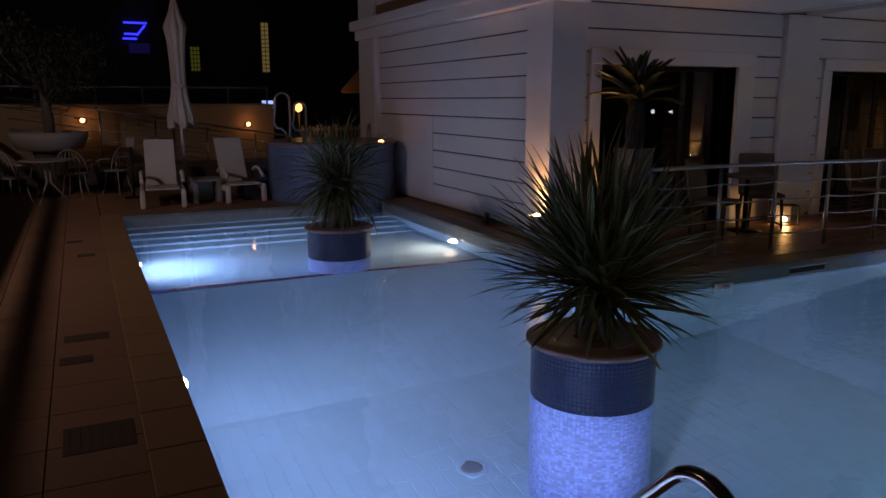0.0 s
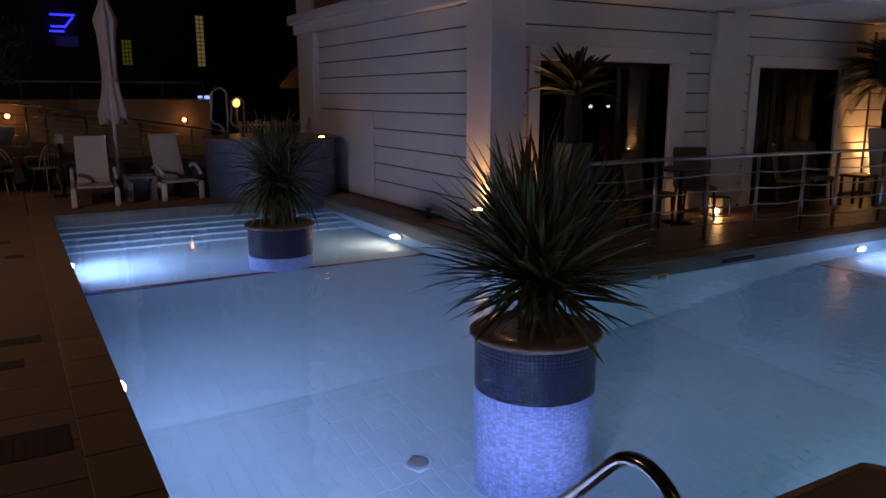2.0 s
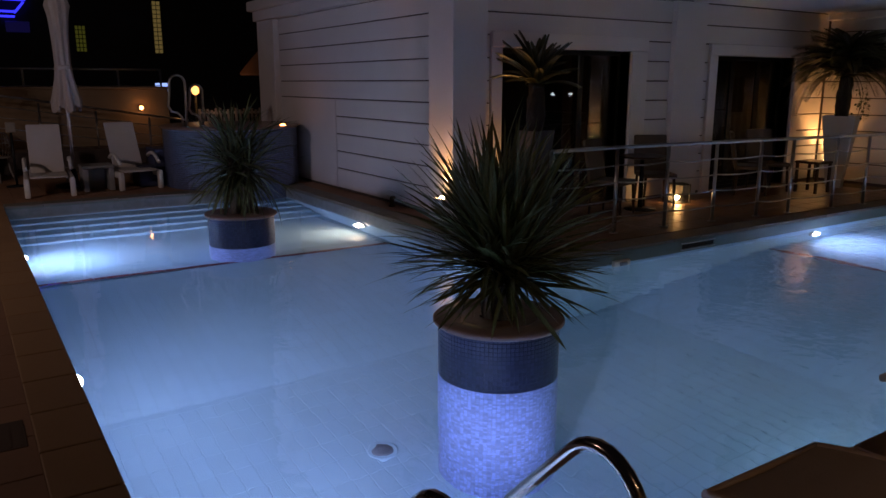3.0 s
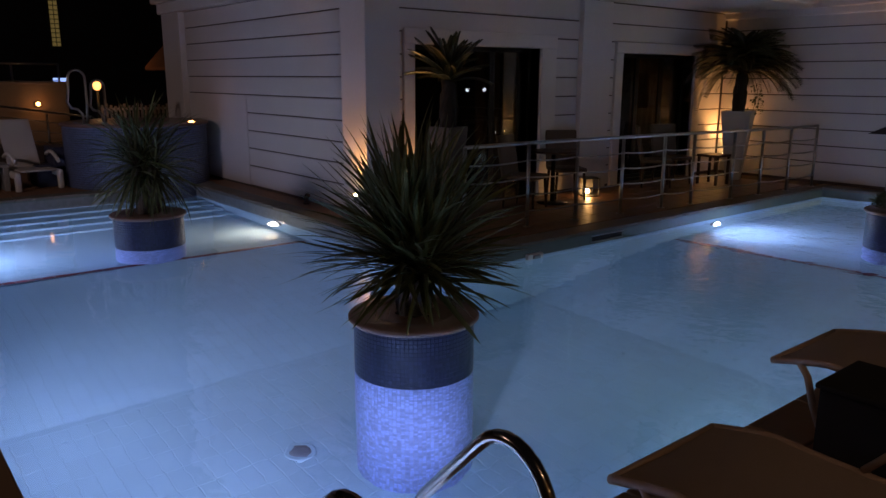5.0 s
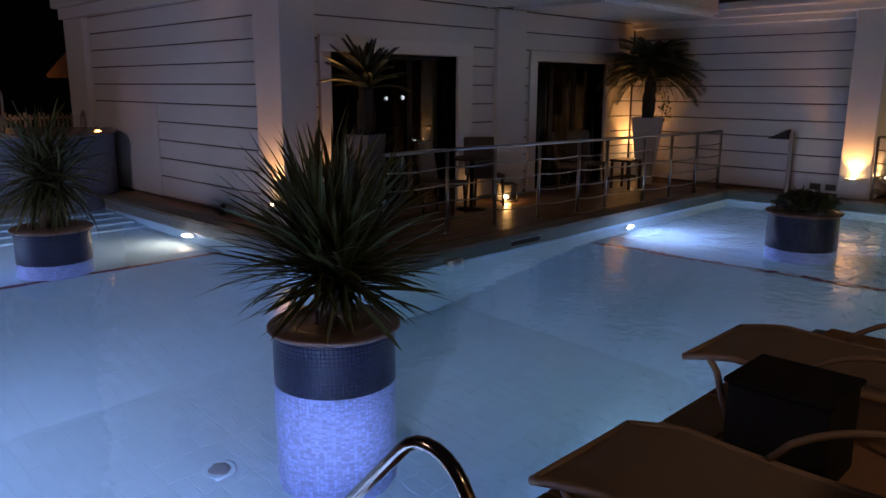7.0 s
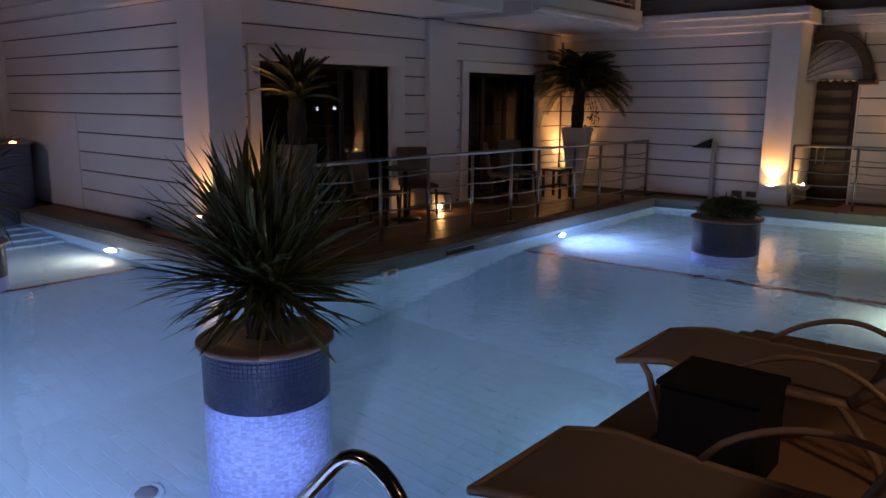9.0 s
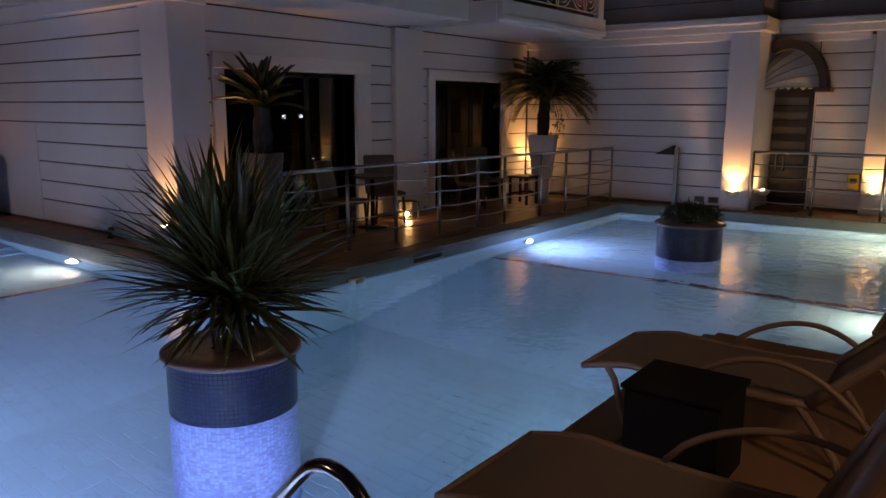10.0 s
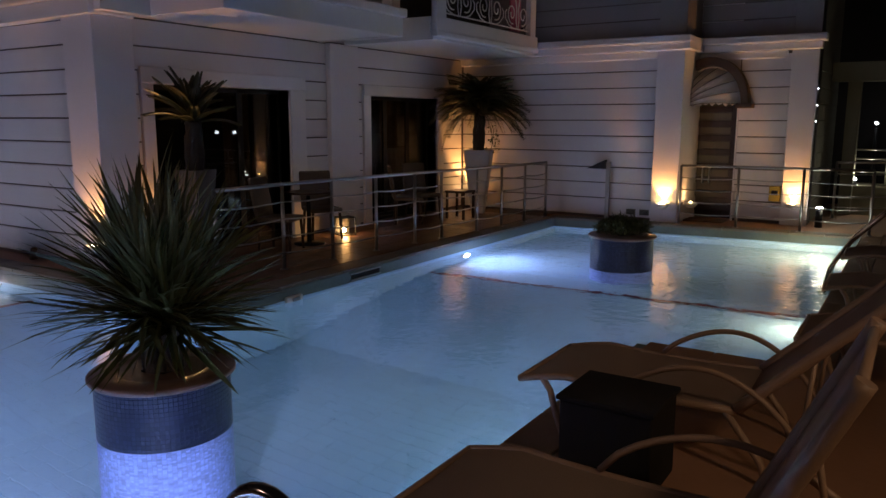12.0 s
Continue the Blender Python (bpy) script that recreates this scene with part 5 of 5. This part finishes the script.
cv.faces.new(rings[-1])
part("canopy", cv, CANVAS, para, "folded cream canvas canopy")
part("tie", lathe(bmesh.new(), [(0.122, 1.9), (0.13, 1.92), (0.13, 1.96), (0.122, 1.98)], 32), CANVAS, para)

# whirlpool tub
tub = thing("whirlpool_tub", (4.02, 12.95, -1.3), "raised round whirlpool clad in blue mosaic beside the wall", "whirlpool")
R, H = 1.12, 2.26
part("shell", lathe(bmesh.new(), [(R - 0.01, 0), (R - 0.01, H), (R - 0.22, H), (R - 0.22, H - 0.5)], 72), MOSAIC_GROUT, tub)
tm, n = bmesh.new(), 200
TUB_BLUE = island_material("tub_blue_mosaic", (0.09, 0.112, 0.195), 0.2, 0.35)
for j in range(int(H / 0.035)):
    for k in range(n):
        a0, a1 = 2 * math.pi * (k + 0.05) / n, 2 * math.pi * (k + 0.95) / n
        z0, z1 = j * 0.035 + 0.002, (j + 1) * 0.035 - 0.002
        if math.sin(a0) > 0.5:
            continue
        tm.faces.new([tm.verts.new((R * math.cos(a), R * math.sin(a), z)) for a, z in ((a0, z0), (a1, z0), (a1, z1), (a0, z1))])
tagged(part("mosaic_tiles", tm, TUB_BLUE, tub, "small dark blue mosaic tiles"), kind="stuff")
part("rim", lathe(bmesh.new(), [(R - 0.25, H), (R + 0.03, H), (R + 0.04, H + 0.02), (R + 0.02, H + 0.045), (R - 0.25, H + 0.045)], 72), RIM, tub)
part("spa_water", lathe(bmesh.new(), [(R - 0.23, H - 0.09), (R - 0.23, H - 0.06), (0.02, H - 0.06)], 48), GREY_PLASTIC, tub)
for k, (w2, hh) in enumerate(((0.5, 0.34), (0.25, 0.62))):
    part("step", soft_box(-R - w2 + 0.1, -R + 0.2, 0.15, 0.8, 1.3, 1.3 + hh, 0.015), NAVY_GROUT, tub)
grab = thing("grab_rail", (3.05, 12.55, 0.98), "pair of bent steel grab rails on the whirlpool rim", "grab rail")
for dx, dy, sc in ((0.0, 0.0, 1.0), (0.36, 0.25, 0.82)):
    pts = [Vector((0.12, 0, 0.0)), Vector((0.14, 0, 0.35)), Vector((0.14, 0, 0.68))]
    pts += [Vector((0.02 + 0.12 * math.cos(a), 0, 0.72 + 0.12 * math.sin(a))) for a in (math.pi * k / 8 for k in range(9))]
    pts += [Vector((-0.11, 0, 0.55)), Vector((-0.14, 0, 0.36)), Vector((-0.09, 0, 0.27)), Vector((0.0, 0, 0.25)), Vector((0.06, 0, 0.18)), Vector((0.08, 0, 0.0))]
    part("rail", tube(bmesh.new(), [Vector((dx, dy, 0)) + p * sc for p in pts], 0.02, 10), STEEL, grab)
candle = thing("rim_lamp", (4.62, 12.05, 0.99), "small amber lamp on the whirlpool rim", "lamp")
part("bulb", lathe(bmesh.new(), [(0.02, 0.0), (0.05, 0.015), (0.04, 0.035), (0.01, 0.045)], 14), GLOW_RED, candle)

# retaining wall of the ramp
ramp = setting("wall_ramp", box(bmesh.new(), -1.9, 3.95, 17.0, 17.25, -0.3, 1.56), BEIGE, "beige rendered retaining wall of the ramp", "wall")
part("cap", soft_box(-1.9, 4.0, 16.96, 17.3, 1.56, 1.62, 0.012), BEIGE, ramp)
for x, z in ((0.07, 1.3), (3.37, 1.18)):
    wl = thing("ramp_lamp", (x, 16.96, z), "small amber bulkhead lamp on the beige wall", "wall lamp", "amber ramp lamps")
    part("base", soft_box(-0.06, 0.06, -0.01, 0.04, -0.05, 0.05, 0.008), BLACK_METAL, wl)
    part("bulb", lathe(bmesh.new(), [(0.015, -0.04), (0.042, -0.015), (0.042, 0.025), (0.015, 0.045)], 14, 0, -0.05), GLOW_RED, wl)
    lamp("ramp_glow", "POINT", Matrix.Translation((x, 16.72, z - 0.02)), 1.0, (1.0, 0.5, 0.2), 0.06)
railing([(-1.85, 17.12), (-0.75, 17.12), (0.35, 17.12), (1.25, 17.12), (2.1, 17.12), (3.0, 17.12), (3.85, 17.12)], 1.97, 5, "steel railing along the top of the retaining wall")
slope = thing("ramp_rail", (0, 16.4, 0), "sloping steel handrail of the ramp with cables", "railing")
for k in range(5):
    z0, z1 = 1.62 - 0.2 * k, 1.22 - 0.2 * k
    part("bar", tube(bmesh.new(), [(-1.2, 0, z0 + 0.15), (4.2, 0, z1 - 0.3)], 0.02 if k == 0 else 0.008, 8), STEEL, slope)
for x in (-0.6, 0.38, 1.4, 2.4, 3.4):
    part("post", tube(bmesh.new(), [(x, 0, 0.0), (x, 0, 1.72 - 0.157 * (x + 1.2))], 0.02, 8), STEEL, slope)
curb = setting("ramp_curb", prism(bmesh.new(), [(-1.9, 16.0), (3.95, 16.0), (3.95, 16.95), (-1.9, 16.95)], -0.02, 0.42), DARK_WALL, "dark ramp kerb behind the deck", "ramp")

# parapet on the street side
par = setting("wall_parapet", box(bmesh.new(), -1.9, -1.66, -5, 17.0, -0.3, 0.78), DARK_WALL, "low dark parapet along the walkway", "wall")
part("cap", soft_box(-1.93, -1.62, -5, 17.0, 0.78, 0.83, 0.012), DARK_WALL, par)
rail_w = thing("parapet_rail", (-1.78, 0, 0.83), "flat steel rail on the parapet", "railing")
part("handrail", soft_box(-0.07, 0.07, -5, 16.8, 0.32, 0.36, 0.01), STEEL, rail_w)
for k in range(14):
    y = -4.5 + 1.6 * k
    part("post", tube(bmesh.new(), [(0, y, 0.0), (0, y, 0.32)], 0.02, 8), STEEL, rail_w)

# bowl planter and tree
bowl = thing("bowl_planter", (-0.5, 15.5, 0), "wide shallow stone bowl planter on a stand", "planter")
part("bowl", lathe(bmesh.new(), [(0.3, 0.78), (0.55, 0.84), (0.64, 1.02), (0.66, 1.14), (0.6, 1.14), (0.57, 1.05)], 40), WIRE, bowl)
part("stand", lathe(bmesh.new(), [(0.32, 0.0), (0.3, 0.05), (0.22, 0.4), (0.3, 0.78)], 32), DARK_WALL, bowl)
part("soil", lathe(bmesh.new(), [(0.57, 1.0), (0.57, 1.06), (0.1, 1.1)], 32), SOIL, bowl)


TREE_LEAF = material("dark_tree_leaf", (0.03, 0.03, 0.015), 0.6, stain=0.2)


def tree(x, y, z, trunk, crown, height, count, seed, label, mat):
    rng = random.Random(seed)
    t = thing("tree", (x, y, z), label, "tree")
    tk = bmesh.new()
    tube(tk, [(0, 0, -0.05), (0.02, 0, trunk * 0.4), (-0.03, 0.02, trunk), (0, 0, trunk + height * 0.5)], [0.1, 0.085, 0.07, 0.02], 12)
    ends = []
    for k in range(14):
        a, u = k * 2.4, rng.uniform(0.75, 1.25)
        e = Vector((math.cos(a) * crown * rng.uniform(0.4, 0.9), math.sin(a) * crown * rng.uniform(0.4, 0.9), trunk + height * rng.uniform(0.1, 0.85)))
        tube(tk, [(0, 0, trunk * u * 0.9), e * 0.5 + Vector((0, 0, trunk * 0.4)), e], [0.03, 0.02, 0.006], 7)
        ends.append(e)
    part("trunk", tk, BARK, t)
    cr = bmesh.new()
    for i in range(count):
        e = rng.choice(ends)
        p = e + Vector((rng.gauss(0, 0.22), rng.gauss(0, 0.22), rng.gauss(0, 0.2))) * crown
        m = Matrix.Translation(p) @ pose(0, 0, 0, rng.uniform(0, 360), rng.uniform(0, 360), rng.uniform(0, 360))
        l = rng.uniform(0.06, 0.12)
        cr.faces.new([cr.verts.new(m @ Vector(q)) for q in ((0, 0, 0), (l * 0.5, l * 0.22, 0), (l, 0, 0.01), (l * 0.5, -l * 0.22, 0))])
    tagged(part("crown", cr, mat, t), kind="stuff")


tree(-0.5, 15.5, 1.05, 0.75, 0.95, 1.7, 2600, 11, "dark leafy tree in the stone bowl planter", TREE_LEAF)


def wire_chair(x, y, turn):
    t = thing("wire_chair", pose(x, y, 0, 0, 0, turn), "white wrought iron garden chair with a scrolled back", "chair", "white garden chairs")
    part("seat", lathe(bmesh.new(), [(0.21, 0.42), (0.225, 0.43), (0.21, 0.44), (0.02, 0.435)], 24), WIRE, t)
    for a in (45, 135, 225, 315):
        c, s = math.cos(radians(a)), math.sin(radians(a))
        part("leg", tube(bmesh.new(), [(0.17 * c, 0.17 * s, 0.43), (0.2 * c, 0.2 * s, 0.2), (0.26 * c, 0.26 * s, 0.0)], 0.012, 8), WIRE, t)
    bk = bmesh.new()
    tube(bk, [(0.27 * math.cos(a), 0.1 + 0.15 * math.sin(a) * 0.4, 0.44 + 0.42 * math.sin(a)) for a in (math.pi * k / 16 for k in range(17))], 0.012, 7)
    for k in (-2, -1, 0, 1, 2):
        tube(bk, [(0.06 * k, 0.13, 0.44), (0.09 * k, 0.15, 0.62), (0.05 * k, 0.16, 0.84 - 0.03 * abs(k))], 0.008, 6)
    for sx in (-1, 1):
        tube(bk, [(sx * (0.12 + 0.06 * math.cos(a)), 0.155, 0.66 + 0.06 * math.sin(a)) for a in (2 * math.pi * k / 12 for k in range(13))], 0.007, 6)
        tube(bk, [(sx * 0.26, 0.1, 0.66), (sx * 0.29, -0.05, 0.66), (sx * 0.26, -0.18, 0.62), (sx * 0.2, -0.17, 0.44)], 0.011, 7)
    part("backrest", bk, WIRE, t, "scrolled white iron back and arms")


wire_chair(-0.15, 14.75, 160)
wire_chair(-1.05, 14.3, 120)
wire_chair(0.55, 15.1, 230)
gt = thing("garden_table", (-0.55, 14.2, 0), "round white iron garden table", "table")
part("tabletop", lathe(bmesh.new(), [(0.4, 0.7), (0.42, 0.71), (0.4, 0.725)], 36), WIRE, gt)
for k in range(3):
    a = 2.1 * k
    part("leg", tube(bmesh.new(), [(0.05 * math.cos(a), 0.05 * math.sin(a), 0.7), (0.04 * math.cos(a), 0.04 * math.sin(a), 0.35), (0.3 * math.cos(a), 0.3 * math.sin(a), 0.0)], 0.014, 8), WIRE, gt)
pot = thing("plant_pot", (0.45, 16.0, 0.42), "dark round plant pot beside the ramp", "plant pot")
part("pot", lathe(bmesh.new(), [(0.16, -0.42), (0.25, -0.1), (0.27, 0.05), (0.24, 0.05), (0.22, -0.02)], 28), BLACK_METAL, pot)
tiss = thing("napkin_box", (0.78, 14.3, 0.9), "small white box on a slim stand", "box")
part("case", soft_box(-0.07, 0.07, -0.07, 0.07, 0.0, 0.16, 0.012), WIRE, tiss)
part("stand", tube(bmesh.new(), [(0, 0, -0.9), (0, 0, 0.0)], 0.02, 10), BLACK_METAL, tiss)
part("foot", lathe(bmesh.new(), [(0.16, -0.9), (0.16, -0.88), (0.02, -0.87)], 20), BLACK_METAL, tiss)

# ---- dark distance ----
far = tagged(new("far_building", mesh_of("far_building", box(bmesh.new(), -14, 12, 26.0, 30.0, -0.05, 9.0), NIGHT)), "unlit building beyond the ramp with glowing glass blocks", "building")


def glass_blocks(x0, x1, z0, z1, nx, nz, mat, label):
    t = part("block_window", box(bmesh.new(), x0 - 0.04, x1 + 0.04, 25.94, 26.0, z0 - 0.04, z1 + 0.04), NIGHT, far, label)
    dx, dz = (x1 - x0) / nx, (z1 - z0) / nz
    me = mesh_of("glass_block", soft_box(0.012, dx - 0.012, -0.03, 0.0, 0.012, dz - 0.012, 0.01), mat)
    for i in range(nx):
        for k in range(nz):
            ob = new("glass_block", me)
            ob.parent = t
            ob.location = (x0 + dx * i, 25.94, z0 + dz * k)


glass_blocks(5.72, 5.98, 2.62, 4.24, 2, 12, GLOW_BLOCK, "tall strip of lit amber glass blocks")
glass_blocks(3.42, 3.72, 2.62, 3.4, 3, 6, GLOW_GREEN, "patch of dim greenish glass blocks")
sign = thing("neon_sign", (1.5, 25.9, 3.5), "blue neon strips of a far sign", "sign")
for x0, x1, z0, z1 in ((0.0, 0.68, 0.56, 0.56), (0.36, 0.62, 0.18, 0.5), (-0.05, 0.36, 0.08, 0.08), (0.0, 0.4, 0.22, 0.22)):
    part("tube", tube(bmesh.new(), [(x0, 0, z0), (x1, 0, z1)], 0.03, 8), GLOW_BLUE, sign)
part("panel", soft_box(0.1, 0.72, 0.0, 0.04, -0.36, -0.05, 0.01), GLOW_DIM_BLUE, sign)
scr = thing("lit_screen", (4.28, 19.0, 1.6), "bluish lit screen seen in the dark", "screen")
part("case", soft_box(-0.16, 0.16, 0.0, 0.05, -0.13, 0.11, 0.01), BLACK_METAL, scr)
part("panel", soft_box(-0.14, -0.03, -0.012, 0.0, -0.11, 0.09, 0.004), GLOW_TV, scr)
part("panel", soft_box(0.0, 0.14, -0.012, 0.0, -0.1, 0.09, 0.004), GLOW_TV, scr)
part("stand", tube(bmesh.new(), [(0, 0.03, -1.6), (0, 0.03, -0.1)], 0.03, 8), BLACK_METAL, scr)
globe = thing("street_lamp", (4.85, 18.2, 0), "warm globe street lamp on a dark post", "street lamp")
part("pole", tube(bmesh.new(), [(0, 0, -0.05), (0, 0, 1.4)], 0.035, 10), BLACK_METAL, globe)
part("shade", lathe(bmesh.new(), [(0.03, 1.42), (0.075, 1.46), (0.09, 1.53), (0.07, 1.6), (0.02, 1.63)], 20), GLOW_SOFT, globe)
lamp("globe_lamp", "POINT", Matrix.Translation((4.85, 17.98, 1.54)), 6, WARM, 0.1)
fence = thing("picket_fence", (5.0, 18.6, 0), "pale garden fence lit by the globe lamp", "fence")
for k in range(16):
    part("picket", soft_box(0.1 * k, 0.1 * k + 0.06, 0, 0.02, 0.0, 1.08 + 0.03 * math.sin(k * 1.7), 0.006), WIRE, fence)
for z in (0.35, 0.95):
    part("rail", soft_box(-0.05, 1.65, 0.02, 0.05, z, z + 0.06, 0.006), POT_WHITE, fence)

# ---- unseen lamps behind the walk and over the street ----
# post and head are added to carry the assumed west light
added_mast = thing("street_lamp", (-5.25, 6.95, -0.05), "added lamp post with a curved arm for the unseen west light", "street lamp")
part("pole", tube(bmesh.new(), [(0, 0, 0), (0, 0, 3.6), (0.02, 0, 4.15), (0.1, 0.02, 4.3), (0.25, 0.05, 4.32)], 0.05, 12), BLACK_METAL, added_mast)
part("head", lathe(bmesh.new(), [(0.05, 4.4), (0.2, 4.34), (0.24, 4.26), (0.22, 4.26), (0.05, 4.33)], 24, 0.25, 0.05), BLACK_METAL, added_mast)
for x in (0.6, 2.0, 3.4, 4.8):
    b = thing("wall_lamp", (x, -5.1, 2.75), "round warm wall lamp on the dark wall", "wall lamp", "lamps along the back wall")
    part("base", soft_box(-0.05, 0.05, 0.0, 0.05, -0.08, 0.08, 0.01), BLACK_METAL, b)
    part("globe", lathe(bmesh.new(), [(0.02, -0.07), (0.07, -0.04), (0.08, 0.02), (0.05, 0.07), (0.01, 0.09)], 18, 0, 0.12), GLOW_WARM, b)

cone = thing("market_umbrella", (6.45, 17.6, -0.05), "thatched umbrella behind the hotel corner, warm lamp light in its colour", "umbrella")
part("pole", tube(bmesh.new(), [(0, 0, 0), (0, 0, 2.5)], 0.03, 10), DARK_WOOD, cone)
cc = lathe(bmesh.new(), [(0.66, 1.92), (0.68, 1.97), (0.42, 2.3), (0.12, 2.6), (0.02, 2.68), (0.02, 2.6), (0.4, 2.24)], 36)
for v in cc.verts:
    v.co += 0.03 * noise.noise_vector(v.co * 9)
part("canopy", cc, THATCH, cone)
